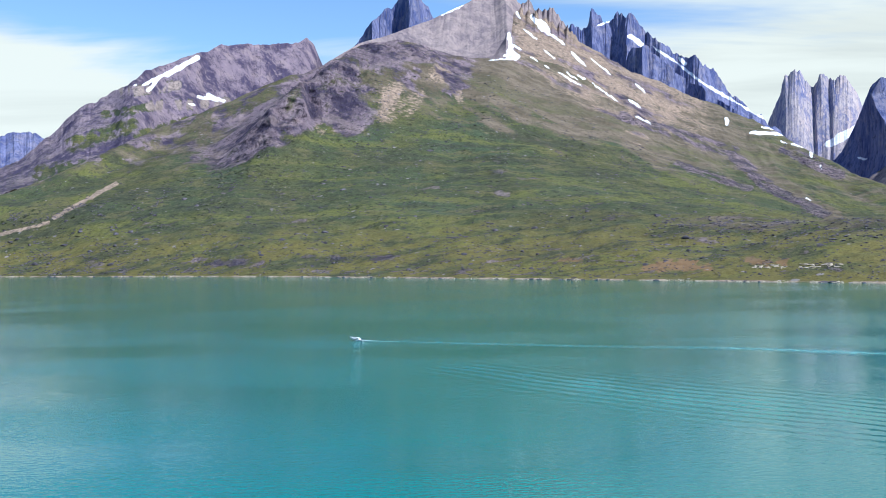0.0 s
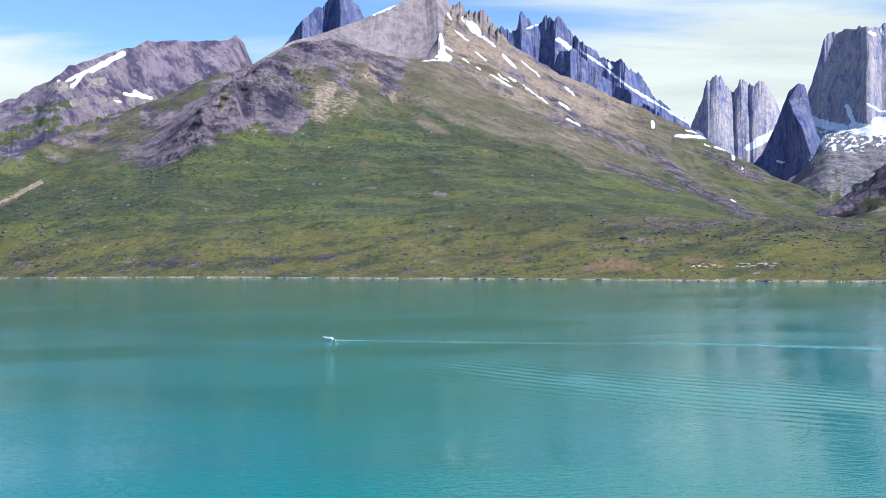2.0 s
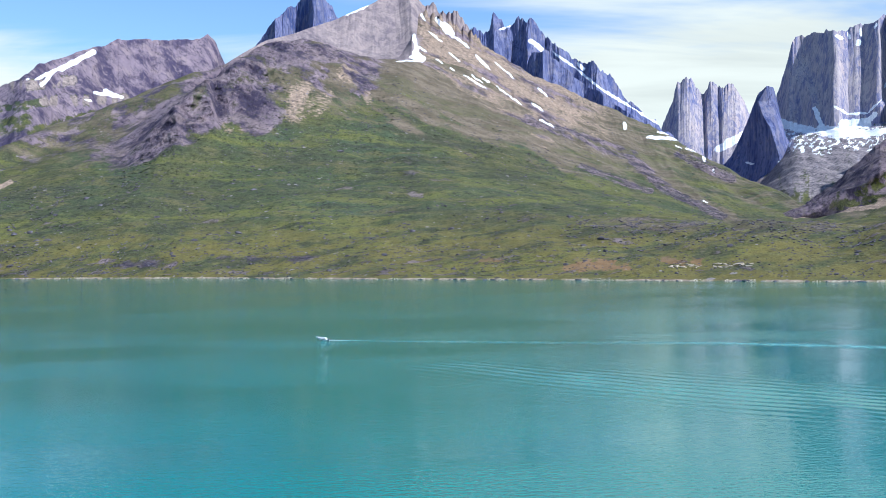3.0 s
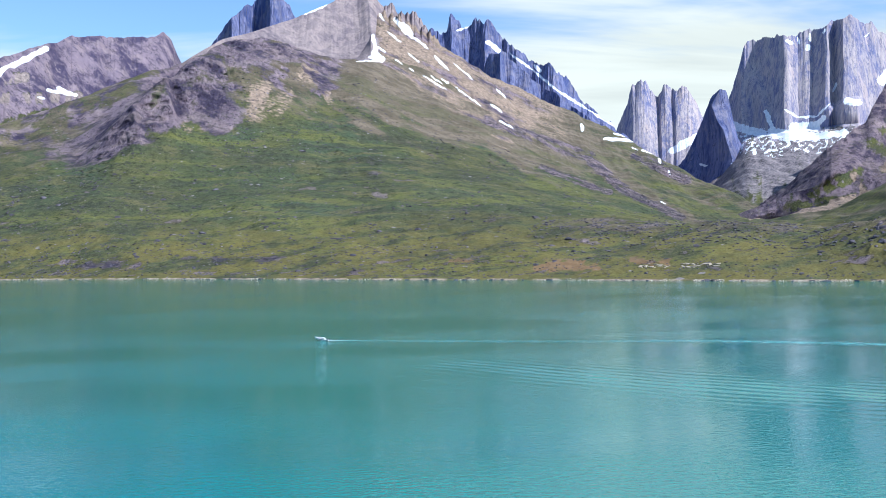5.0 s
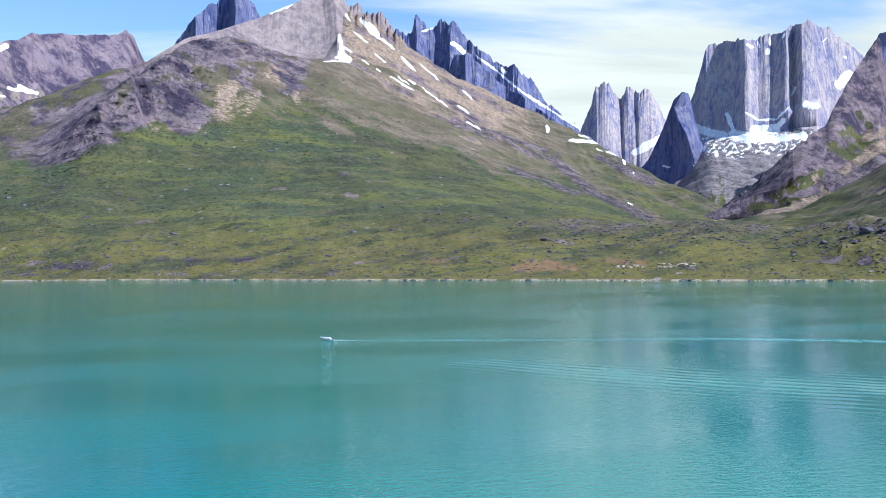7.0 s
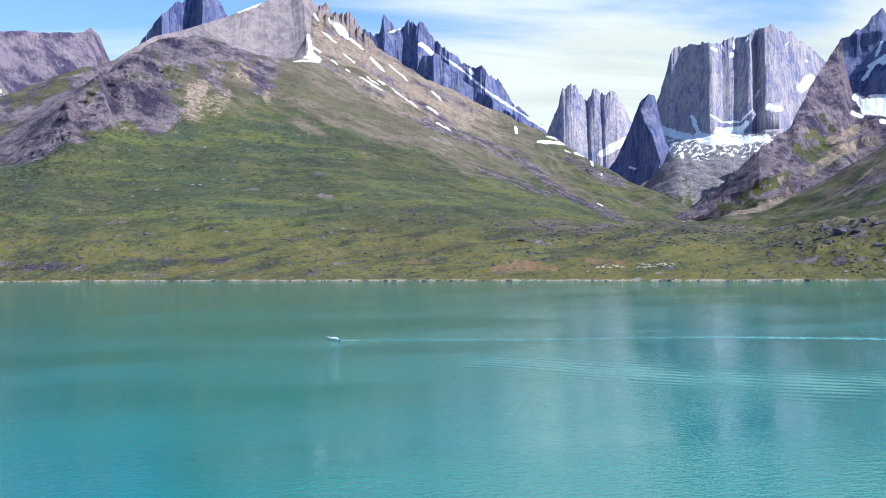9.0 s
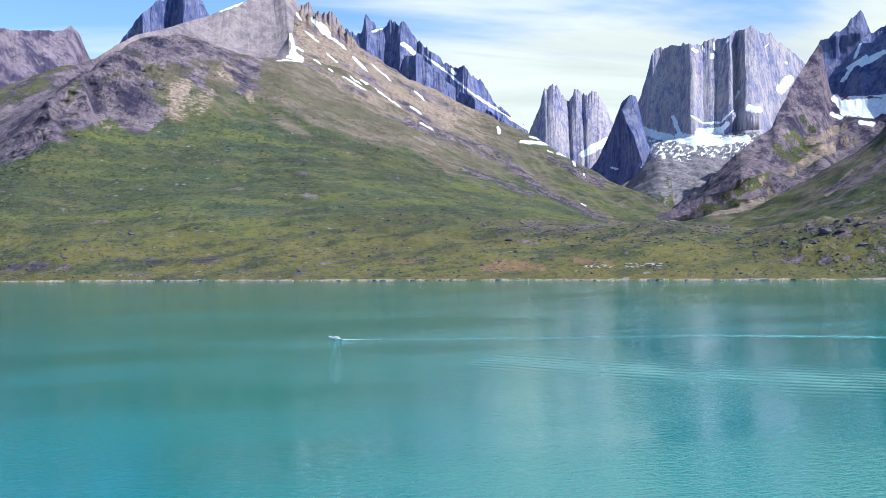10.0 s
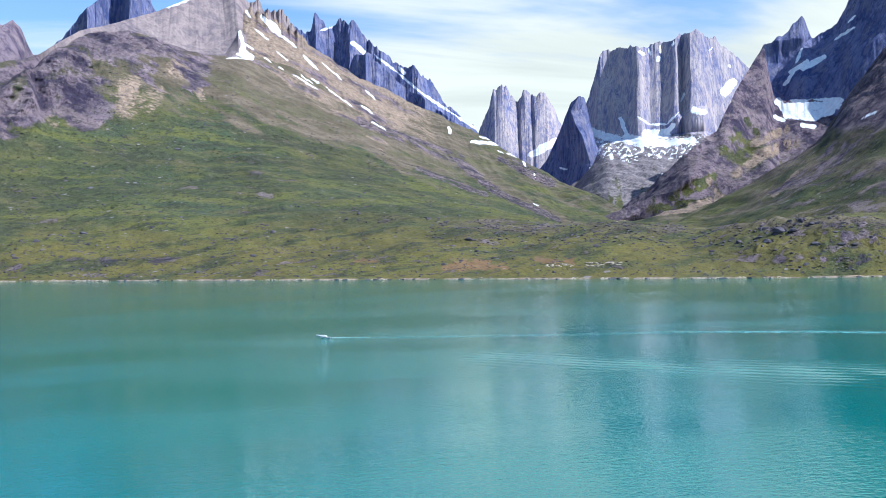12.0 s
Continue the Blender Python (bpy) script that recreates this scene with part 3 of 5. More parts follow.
def massif_paint(A, V, D, Z, EL, X, Y, rise):
    n = fbm(X / 210, Y / 210, 4, 101)
    n2 = fbm(X / 60, Y / 60, 4, 111)
    fall = fbm((EL + 0.50 * A) * 1.6, (A - 0.5 * EL) * 0.28, 5, 121)      # streaks down the right-hand slope
    fall2 = ridged((EL + 0.50 * A) * 3.2, (A - 0.5 * EL) * 0.45, 4, 125)
    over = EL - np.interp(A, [p[0] for p in HEATH_EDGE], [p[1] for p in HEATH_EDGE]) + 0.9 * n + 0.9 * fall * step(A, -2, 3)
    above = EL - np.interp(A, [p[0] for p in SCREE_EDGE], [p[1] for p in SCREE_EDGE]) + 0.7 * n + 1.2 * fall
    left = 1 - step(A, -2.5, 0.5)
    dry = 0.85 * step(over, -1.3, 2.2) + 0.15 * fall
    dry = dry * (1 - 0.35 * left) * (1 - 0.35 * step(A + 0.8 * n, 14, 20))
    dry = np.maximum(dry, strip(A, EL, TAN) * (0.85 + 0.5 * fall))
    dry = np.maximum(dry, strip(A + 0.5 * n2, EL + 0.12 * fbm(X / 15, Y / 15, 3, 171), DRY) * (0.85 + 0.6 * fbm(X / 12, Y / 12, 3, 175)))
    dry = np.maximum(dry, (0.56 * step(Z, 34, 50) * step(A, 13, 20) + 0.3 * n2) * (1 - step(V, 3.2, 3.5)))
    crag = strip(A, EL, ROCKY)
    rock = crag * (0.80 + 0.45 * n2) * step(over, -0.5, 0.4)
    dome = step(V + 0.15 * n2, 4.35, 4.75) * (1 - step(V, 5.4, 5.8)) * step(A, -6, -4.5) * (1 - step(A, 2.0, 4.5))
    rock = np.maximum(rock, dome * (0.70 + 0.5 * n2))
    rock = np.maximum(rock, left * step(over, -0.3, 1.6) * (0.40 + 0.75 * n2) * (1 - step(A, -6, -4)))
    right = step(A, 2.5, 5) * (1 - step(A, 26, 30)) * step(V, 3.4, 4.2)
    slope = right * step(above, -0.5, 1.6)
    slope = slope * (1 - 0.85 * step(A + 0.8 * n, 13, 19))
    pale = slope * (0.46 + 0.34 * fall2)
    rock = np.maximum(rock, slope * (0.26 + 0.55 * fall + 0.25 * n2))
    rock = np.maximum(rock, right * strip(A, EL, SCREE_BANDS) * (0.78 + 0.7 * n2 + 0.3 * fall))
    pale = np.maximum(pale, strip(A, EL, PALE) * (0.50 + 0.6 * fbm((X - 0.3 * Z) / 70, Z / 130, 4, 131)))
    pale = np.maximum(pale, strip(A, EL, SAND) * 0.9)
    rock = np.maximum(rock, strip(A, EL, SHELVES) * (0.55 + 0.9 * n2) * (V > 2.05) * (V < 4.4))
    pale = np.maximum(pale, strip(A, EL, VALLEY_SAND) * (V > 3.1))
    beach = step(V, 0.6, 0.95) * (1 - step(V, 1.95, 2.03))
    pale = np.maximum(pale, beach * (0.62 + 0.9 * fbm(X / 18, Y / 18, 3, 151)))
    outcrop = step(n2 + 0.5 * n, 0.50, 0.95) * step(V, 2.15, 2.4) * (1 - step(V, 3.9, 4.3))
    rock = np.maximum(rock, 0.5 * outcrop)
    ledges = step(fbm(X / 34, Y / 14, 4, 181) + 0.4 * n, 0.28, 0.7) * step(V, 2.06, 2.2) * (1 - step(V, 2.6, 3.2))
    rock = np.maximum(rock, 0.56 * ledges)
    rock = np.maximum(rock, strip(A, EL, KNOLL) * (0.40 + 0.8 * fbm(X / 16, Y / 16, 4, 161)) * (V < 3.5) * (V > 2.1))
    rock = np.maximum(rock, 0.5 * step(V, 2.6, 2.9) * (1 - step(V, 3.3, 3.6)) * step(A, 15, 20) * (1 - step(A, 33, 35)) * (0.6 + 0.9 * n2))
    rock = np.maximum(rock, step(V, 7.05, 7.4) * 0.7)
    snow = strip(A, EL, SNOW_MAIN + SNOW_GULLY + SNOW_COL) * step(V, 4.4, 4.6)
    return rock, dry, snow, pale


AZ_MAIN = bearings(-29, 47, 0.055, -50, 64, 1.0)
massif, MASSIF_GRID = loft("mountain_main", AZ_MAIN,
                           [(UNDER, 1.5), (SHORE, 1.5), (BEACH, 1.5), (RIM, 1.2), (BENCH, 1.0), (CRAG, 0.3), (SADDLE, 0.4), (CREST_LOW, 0.12), (BACK, 0.8), (FAR, 2)],
                           (3, 5, 70, 60, 120, 18, 90, 8, 5), massif_shape, massif_paint)
tagged(massif, "green tundra slope rising from the shore to a grey granite peak with snow streaks", "mountain", kind="structure")


# ---- the grey peak behind the dome ----
def peak():
    top = [p for p in CREST if -6.8 <= p[0] <= 12.2]
    top = [(a, d - 15, z - 45 * max(0.0, (a - 8.6) / 3)) for a, d, z in top]
    foot = [(a, d - 12, z - 25) for a, d, z in SADDLE if -9.5 <= a <= 15.5]
    half = [(-6.8, 2390, 480), (-5, 2600, 520), (-3, 2780, 590), (0, 2860, 630), (3, 2980, 690), (4.9, 3020, 735), (6.5, 3060, 730), (8.6, 3080, 655), (12.2, 3100, 540)]
    rear = [(a, d + 350, z * 0.5) for a, d, z in top]

    def shape(A, V, D, Z):
        X = D * np.sin(np.radians(A))
        body = step(V, 0.1, 0.5) * (1 - step(V, 2.05, 2.5))
        arete = np.interp(A + 0.25 * (V - 1), [-7, -1, 4.2, 4.95, 5.7, 7, 8.5, 12], [0, 10, 14, -22, 10, 20, 10, 0])
        D = D + body * (arete * step(V, 0.4, 1.0) - facet(X / 110, Z / 500, 2, 51, 0.5) * 9 - facet(X / 30, Z / 220, 3, 53, 0.55) * 4)
        EL = (Z - CZ) / D * 57.3
        side = 3.85 + 0.68 * (EL - 11.4)
        D = D - 46 * np.where(A < 4.85, np.clip((A - side) / np.maximum(4.85 - side, 0.1), 0, 1), np.clip(1 - (A - 4.85) / 0.9, 0, 1)) * (1 - step(EL, 12.4, 13.2)) * body
        horn = step(A, 5.2, 5.9) * (1 - step(A, 8.2, 9.2)) * step(V, 1.45, 2.0) * (1 - step(V, 2.0, 2.4))
        D = D - horn * facet(A * 2.2, Z / 260, 3, 57, 0.6) * 26
        return D, Z + horn * (0.3 + facet(A * 2.4, 0 * A, 3, 61, 0.6)) * 15

    def paint(A, V, D, Z, EL, X, Y, rise):
        n2 = fbm(X / 50, Z / 120, 4, 611)
        snow = strip(A, EL, SNOW_MAIN + SNOW_GULLY + SNOW_COL)
        slope = step(A, 4.9, 5.6) * (1 - step(V + 0.2 * n2, 1.2, 1.6))
        return 1.0 - 0.75 * slope + 0.2 * n2, 0.35 * slope, snow, 0.1 + 0.5 * slope + 0.2 * n2

    ob, _ = loft("mountain_peak", np.arange(-6.8, 12.2, 0.05), [(foot, 0.3), (half, 0.5), (top, 0.1), (rear, 0.6)], (50, 70, 12), shape, paint, soft=False, mat=SLAB)
    tagged(ob, "smooth grey granite peak with snow in its gullies", "mountain", kind="structure")


peak()

# ---- farther mountains ----
def walls(name, label, crest, fine, foot_d, foot_z, mid_d, mid_z, counts, flute, jag, paint, seed, blur=0.05, front=None, back_d=350, period=0.55, relief=None, mat=None, lumps=0.0, carve=None):
    """A rock mountain: a crest, a shoulder where the wall ends, an apron in front, a back slope."""
    lo, hi = crest[0][0], crest[-1][0]
    az = np.arange(lo, hi + fine / 2, fine)
    top = crest
    foot = front or [(a, d - foot_d, foot_z) for a, d, z in crest]
    shoulder = [(a, d - mid_d, foot_z + (z - foot_z) * mid_z) for a, d, z in crest]
    rear = [(a, d + back_d, foot_z * 0.6) for a, d, z in crest]

    def shape(A, V, D, Z):
        face = step(V, 0.7, 1.1) * (1 - step(V, 2.1, 2.6))
        k = 1.0 / period
        warp = 0.10 * fbm(Z / 120, A * 2, 3, seed + 7)
        flat_d = D
        pillars = facet(A * k + warp, Z / 520 + 0.2 * A, 2, seed, 0.5)
        cracks = facet(A * k * 3.3 + warp * 2, Z / 460, 4, seed + 11, 0.55)
        D = D - face * (flute * pillars + flute * 0.30 * cracks)
        if relief:
            D = D + face * np.interp(A + 0.5 * warp, [p[0] for p in relief], [p[1] for p in relief])
        if carve:
            D = D + face * carve(A + 0.3 * warp, (Z - CZ) / flat_d * 57.3)
        Z = np.where(V > 0.9, CZ + (Z - CZ) * D / flat_d, Z)
        if lumps:
            Xs = D * np.radians(A)
            Z = Z + step(V, 0.15, 0.4) * (1 - step(V, 1.7, 2.0)) * (facet(Xs / 75, Z / 55, 4, seed + 15, 0.55) * lumps + fbm(Xs / 160, D / 160, 3, seed + 17) * lumps)
        tip = step(V, 1.75, 2.0) * (1 - step(V, 2.0, 2.3))
        Z = Z + tip * jag * (0.3 + facet(A * k * 2.2, 0 * A, 4, seed + 3, 0.55))
        apron = 1 - step(V, 0.8, 1.2)
        Z = Z + apron * fbm(D * A / 4000, D / 160, 4, seed + 5) * 10 * step(V, 0.05, 0.3)
        return D, Z

    ob, grid = loft(name, az, [(foot, 0.4), (shoulder, 0.25), (top, blur), (rear, 0.6)], counts, shape, paint, soft=False, mat=mat or HAZED_GRANITE)
    tagged(ob, label, "mountain", kind="structure")
    return ob


def rock_paint(marks=(), rock=0.85, pale=0.35, apron_dry=0.0, green=(), seed=0, pale_marks=(), bare=0.75, debris=0.15, torn=(), meadow=0.0, brown=None):
    """Ground cover of a rock mountain. marks, torn: whole and broken snow; bare, debris: rock and scree on the apron;
    meadow: grass at its foot; brown: where a sunlit side is painted paler.
    """
    def paint(A, V, D, Z, EL, X, Y, rise):
        n = fbm(A * 2.2, Z / 90, 4, seed + 201)
        apron = 1 - step(V + 0.12 * n, 0.82, 1.02)
        turf = np.clip(strip(A, EL, green) * (0.64 + 0.6 * fbm(A * 2.5, EL * 2.5, 4, seed + 221)), 0, 1)
        r = rock * (1 - apron) + apron * (bare + 0.3 * n)
        r = np.maximum(r, 0.0) * (1 - turf)
        p = pale * (0.8 + 0.6 * n) * (1 - apron) + apron * debris * (1 + 0.4 * n)
        p = np.maximum(p * (1 - turf), strip(A, EL, pale_marks) * (0.9 + 0.4 * n))
        r = r * (1 - 0.85 * strip(A, EL, pale_marks) * step(n, -0.5, 0.2))
        if meadow:
            grass = 1 - step(V + 0.10 * n, 0.0, meadow)
            r, p = r * (1 - grass), p * (1 - grass)
        # sunlit side brightened in the colour: less rock, more pale brown scree
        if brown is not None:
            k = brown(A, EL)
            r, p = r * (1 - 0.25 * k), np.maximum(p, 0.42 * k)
        d = apron * apron_dry * np.ones_like(A)
        s = strip(A, EL, marks)
        if torn:
            lumps = fbm(A * 3.5 + EL, EL * 7 - A * 1.5, 5, seed + 211, 0.6)
            s = np.maximum(s, strip(A, EL, torn) * step(lumps, -0.05, 0.35))
        return r, d, s, p
    return paint


TABLE = [(-36, 2400, 120), (-27.8, 2400, 193), (-25, 2430, 237), (-23.8, 2440, 274), (-22.8, 2450, 311), (-22.3, 2460, 329), (-21.7, 2470, 365), (-20.8, 2480, 400), (-19.9, 2490, 425), (-19, 2500, 445),
         (-17.7, 2450, 475), (-16.5, 2600, 538), (-14.9, 2720, 588), (-13.6, 2850, 635), (-12.9, 2880, 663), (-10.2, 3000, 694), (-8.5, 3080, 717), (-7.66, 3130, 746),
         (-7.22, 3150, 724), (-6.97, 3180, 685), (-6.1, 3200, 600), (-3, 3250, 420)]
TABLE_FOOT = [(-36, 2150, 40), (-25, 2130, 80), (-20, 2150, 140), (-15, 2260, 230), (-12, 2300, 280), (-8, 2450, 330), (-3, 2600, 330)]
SNOW_TABLE = [(-17.37, 9.81, -15.99, 10.61, 0.09), (-15.99, 10.53, -14.25, 11.59, 0.16), (-16.99, 9.56, -16.32, 10.42, 0.12), (-14.19, 9.21, -12.68, 9.02, 0.1), (-13.62, 9.37, -12.68, 8.97, 0.1),
              (-18.07, 10.36, -17.62, 10.46, 0.07), (-17.79, 9.81, -17.63, 9.87, 0.07), (-20.34, 9.04, -19.81, 9.12, 0.05), (-14.7, 8.81, -14.3, 8.72, 0.07)]
walls("mountain_table", "flat-topped purple-grey mountain with snow strips and a green foot", TABLE, 0.055, 500, 100, 330, 0.42, (80, 100, 16), 20, 5,
      rock_paint(SNOW_TABLE, 0.80, 0.3, 0.75, green=[(-21.2, 6.2, -18.0, 7.4, 0.45), (-23, 4.4, -18, 5.4, 0.5), (-19.5, 8.0, -17.0, 8.5, 0.25), (-17.5, 6.8, -14.2, 7.9, 0.3)], seed=1, bare=0.30,
                 pale_marks=[(-18.6, 9.3, -15.4, 9.9, 0.30), (-16.8, 8.6, -12.5, 8.9, 0.3)]), 300, 0.1, TABLE_FOOT, 600, 1.3, None, HAZED_SLOPE, 4.0)

HUMP = [(-36, 3400, 250), (-29.7, 3400, 348), (-27.2, 3400, 386), (-25.5, 3400, 420), (-24.9, 3400, 440), (-23.9, 3400, 446), (-23.1, 3400, 426), (-21.9, 3400, 378), (-20, 3400, 300)]
walls("mountain_hump", "distant blue-grey rounded mountain", HUMP, 0.07, 500, 80, 200, 0.5, (24, 40, 8), 20, 5, rock_paint((), 0.8, 0.2, 0.5, seed=2), 320, mat=SHADE_BLUE)

TOWER = [(-6.6, 3400, 600), (-5.84, 3400, 699), (-4.76, 3400, 778), (-4.22, 3400, 825), (-3.67, 3400, 862), (-2.95, 3400, 904), (-2.23, 3400, 933), (-1.69, 3400, 967), (-0.98, 3400, 970),
         (-0.52, 3400, 944), (-0.11, 3400, 910), (0.1, 3400, 880), (0.93, 3400, 800), (2, 3400, 650)]
walls("mountain_tower", "dark rock tower behind the grey peak", TOWER, 0.05, 260, 420, 110, 0.45, (20, 70, 12), 40, 10, rock_paint((), 0.95, 0.15, seed=3), 340, 0.06, None, 300, 0.9, [(-6.5, 60), (-3.2, -30), (-2.2, 30), (-1.2, -30), (0, 30)], SHADE_BLUE)

JAGGED = [(6.5, 4100, 760), (7.65, 4100, 888), (8.36, 4100, 956), (8.75, 4100, 984), (9.23, 4100, 962), (9.66, 4100, 993), (9.88, 4100, 1050), (10.28, 4100, 1023), (10.79, 4100, 1000),
          (11.24, 4100, 1018), (11.83, 4100, 1028), (12.27, 4100, 1018), (12.82, 4120, 955), (13.32, 4120, 928), (13.98, 4140, 894), (14.81, 4140, 860), (15.47, 4140, 844),
          (16.29, 4140, 817), (17.09, 4140, 759), (17.72, 4140, 677), (18.51, 4140, 612), (19.44, 4140, 556), (20.7, 4140, 492), (22, 4140, 380)]
SNOW_JAGGED = [(13.52, 11.74, 14.91, 10.67, 0.08), (14.91, 10.67, 16.37, 9.35, 0.09), (16.37, 9.35, 18.46, 7.95, 0.09), (18.46, 7.95, 20.6, 6.5, 0.08), (12.18, 12.48, 12.84, 11.93, 0.16), (10.2, 13.26, 10.96, 13.49, 0.07),
               (15.08, 10.93, 15.4, 10.57, 0.1)]
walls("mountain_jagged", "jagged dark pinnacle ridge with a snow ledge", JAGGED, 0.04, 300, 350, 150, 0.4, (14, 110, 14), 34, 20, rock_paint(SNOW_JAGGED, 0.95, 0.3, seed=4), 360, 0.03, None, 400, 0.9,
      [(7.5, 40), (8.6, 0), (9.0, 40), (9.9, -30), (10.6, 40), (11.0, 50), (11.9, -40), (12.5, 20), (13.1, 50), (13.9, -20), (15.0, 30), (16.2, -30), (17.4, 30)], SHADE_BLUE)

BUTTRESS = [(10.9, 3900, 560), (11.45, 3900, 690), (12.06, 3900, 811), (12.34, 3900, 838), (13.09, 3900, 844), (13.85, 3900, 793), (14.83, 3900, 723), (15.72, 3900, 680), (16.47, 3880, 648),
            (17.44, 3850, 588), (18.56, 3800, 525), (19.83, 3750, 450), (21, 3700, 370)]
walls("mountain_buttress", "dark blocky buttress below the pinnacle ridge", BUTTRESS, 0.045, 200, 330, 90, 0.3, (10, 70, 14), 18, 8, rock_paint((), 1.0, 0.05, seed=5), 380, 0.05, None, 150, 0.9, [(11.4, 70), (12.95, -50), (13.3, 10), (15.0, 20), (15.4, 50), (16.6, -40), (17.2, 10), (18.5, -30), (20, 20)], SHADE_BLUE)

FANGS = [(19.2, 4300, 300), (19.85, 4300, 470), (20.23, 4300, 579), (20.71, 4300, 664), (20.98, 4300, 730), (21.34, 4300, 759), (21.62, 4300, 748), (21.87, 4300, 747), (22.12, 4300, 727), (22.39, 4300, 695), (22.57, 4300, 675),
         (22.82, 4300, 712), (23.01, 4300, 731), (23.22, 4300, 720), (23.39, 4300, 700), (23.68, 4300, 716), (24.03, 4300, 712), (24.38, 4300, 688), (24.79, 4300, 655), (25.06, 4300, 609), (25.26, 4300, 568), (25.8, 4300, 420), (26.4, 4300, 300)]
walls("mountain_fangs", "far pair of pale granite fangs above a snowfield", FANGS, 0.035, 360, 200, 190, 0.28, (14, 130, 14), 9, 16,
      rock_paint([(23.37, 5.27, 24.9, 6.01, 0.23), (23.84, 5.68, 24.91, 6.15, 0.16)], 0.9, 0.35, seed=6, debris=0.8, bare=0.1), 400, 0.03, None, 300, 0.6,
      [(19.9, 60), (20.8, 2), (21.9, -6), (22.4, 6), (22.57, 18), (22.75, 0), (23.3, 4), (23.42, 12), (23.6, -2), (24.6, 2), (25.4, 50)])

TOOTH = [(22.6, 3600, 240), (23.7, 3600, 311), (24.24, 3600, 351), (24.79, 3600, 421), (25.34, 3600, 505), (25.72, 3600, 575), (26.18, 3600, 601), (26.59, 3600, 586), (26.82, 3600, 517),
         (27.24, 3600, 394), (27.75, 3600, 326), (28.6, 3600, 280)]


def tooth_face(A, EL):
    """A bent arete from the tip to the foot: one side turned from the sun, one towards it."""
    edge = np.interp(EL, [4.6, 6.38, 7.11, 8.0, 8.94], [26.88, 26.38, 25.98, 25.71, 26.22])
    return np.minimum(np.where(A < edge, 70 * (edge - A), 44 * (A - edge)), 130) - 60


walls("mountain_tooth", "dark pointed granite tooth in front of the big wall", TOOTH, 0.035, 330, 120, 120, 0.30, (20, 110, 14), 4, 6,
      rock_paint([(24.95, 4.42, 25.45, 4.25, 0.08), (26.78, 4.39, 26.92, 4.07, 0.07)], 1.0, 0.1, seed=7, debris=0.9, bare=0.1),
      420, 0.05, None, 160, 0.9, None, SHADE_BLUE, 0.0, tooth_face)

BIGWALL = [(22.5, 3780, 300), (25.6, 3780, 330), (26.43, 3780, 500), (26.73, 3780, 588), (27.17, 3780, 668), (27.46, 3780, 741), (27.75, 3780, 794), (28.59, 3780, 802), (29.96, 3780, 809), (30.99, 3790, 822),
           (31.84, 3790, 830), (32.35, 3790, 846), (32.85, 3800, 857), (33.52, 3800, 868), (34.18, 3800, 839), (34.99, 3800, 796), (35.79, 3800, 740), (36.33, 3800, 708),
           (37.06, 3800, 644), (38.77, 3800, 535), (41, 3800, 400)]
BIGWALL_FOOT = [(22.5, 2700, 60), (25.6, 2600, 70), (27.4, 2500, 78), (30.4, 2480, 85), (33.8, 2500, 95), (41, 2600, 150)]
SNOW_BIGWALL = [(35.03, 8.64, 35.49, 9.16, 0.29), (33.19, 7.65, 33.79, 7.48, 0.2), (26.82, 6.65, 27.72, 6.34, 0.26), (27.72, 6.34, 28.55, 6.09, 0.23), (28.78, 7.35, 29.24, 6.1, 0.13),
                (29.17, 6.1, 30.02, 5.89, 0.29), (30.02, 5.82, 31.55, 5.69, 0.26), (31.55, 5.69, 33.07, 5.83, 0.2), (29.78, 7.44, 30.55, 6.88, 0.07), (30.55, 6.88, 31.57, 6.87, 0.08),
                (31.57, 6.87, 32.36, 7.63, 0.05), (31.56, 6.35, 31.97, 6.78, 0.16), (30.3, 6.3, 31.5, 6.3, 0.3)]
SNOW_LEDGES = [(32.43, 8.22, 32.68, 8.72, 0.07), (31.13, 10.86, 31.16, 11.0, 0.13), (31.3, 11.23, 31.24, 11.76, 0.07), (30.01, 11.42, 30.28, 11.26, 0.1), (31.99, 11.64, 32.09, 11.91, 0.07),
               (30.63, 11.59, 30.69, 11.17, 0.08), (34.18, 11.2, 34.38, 11.39, 0.05), (35.34, 10.26, 35.41, 10.05, 0.07)]
SNOW_TORN = [(26.67, 5.95, 33.2, 5.6, 0.5), (27.01, 5.37, 29.43, 5.04, 0.46), (29.5, 5.2, 32.5, 4.9, 0.3), (32.3, 4.06, 31.12, 3.76, 0.1)]


def bigwall_face(A, EL):
    """A fin at the foot of the wall's edge and a dark buttress below its broad face."""
    edge = 28.95 - 0.22 * (EL - 6.2)
    fin = np.where(A < edge, np.clip(1 - (edge - A) / 0.8, 0, 1), np.clip(1 - (A - edge) / 0.4, 0, 1)) * (1 - step(EL, 8.6, 10.2))
    block = np.clip((A - 31.7) / 2.1, 0, 1) * (1 - step(A, 33.75, 34.05)) * (1 - step(EL - 0.35 * np.minimum(A - 33.2, 0), 7.5, 7.9))
    return -34 * fin - 85 * block


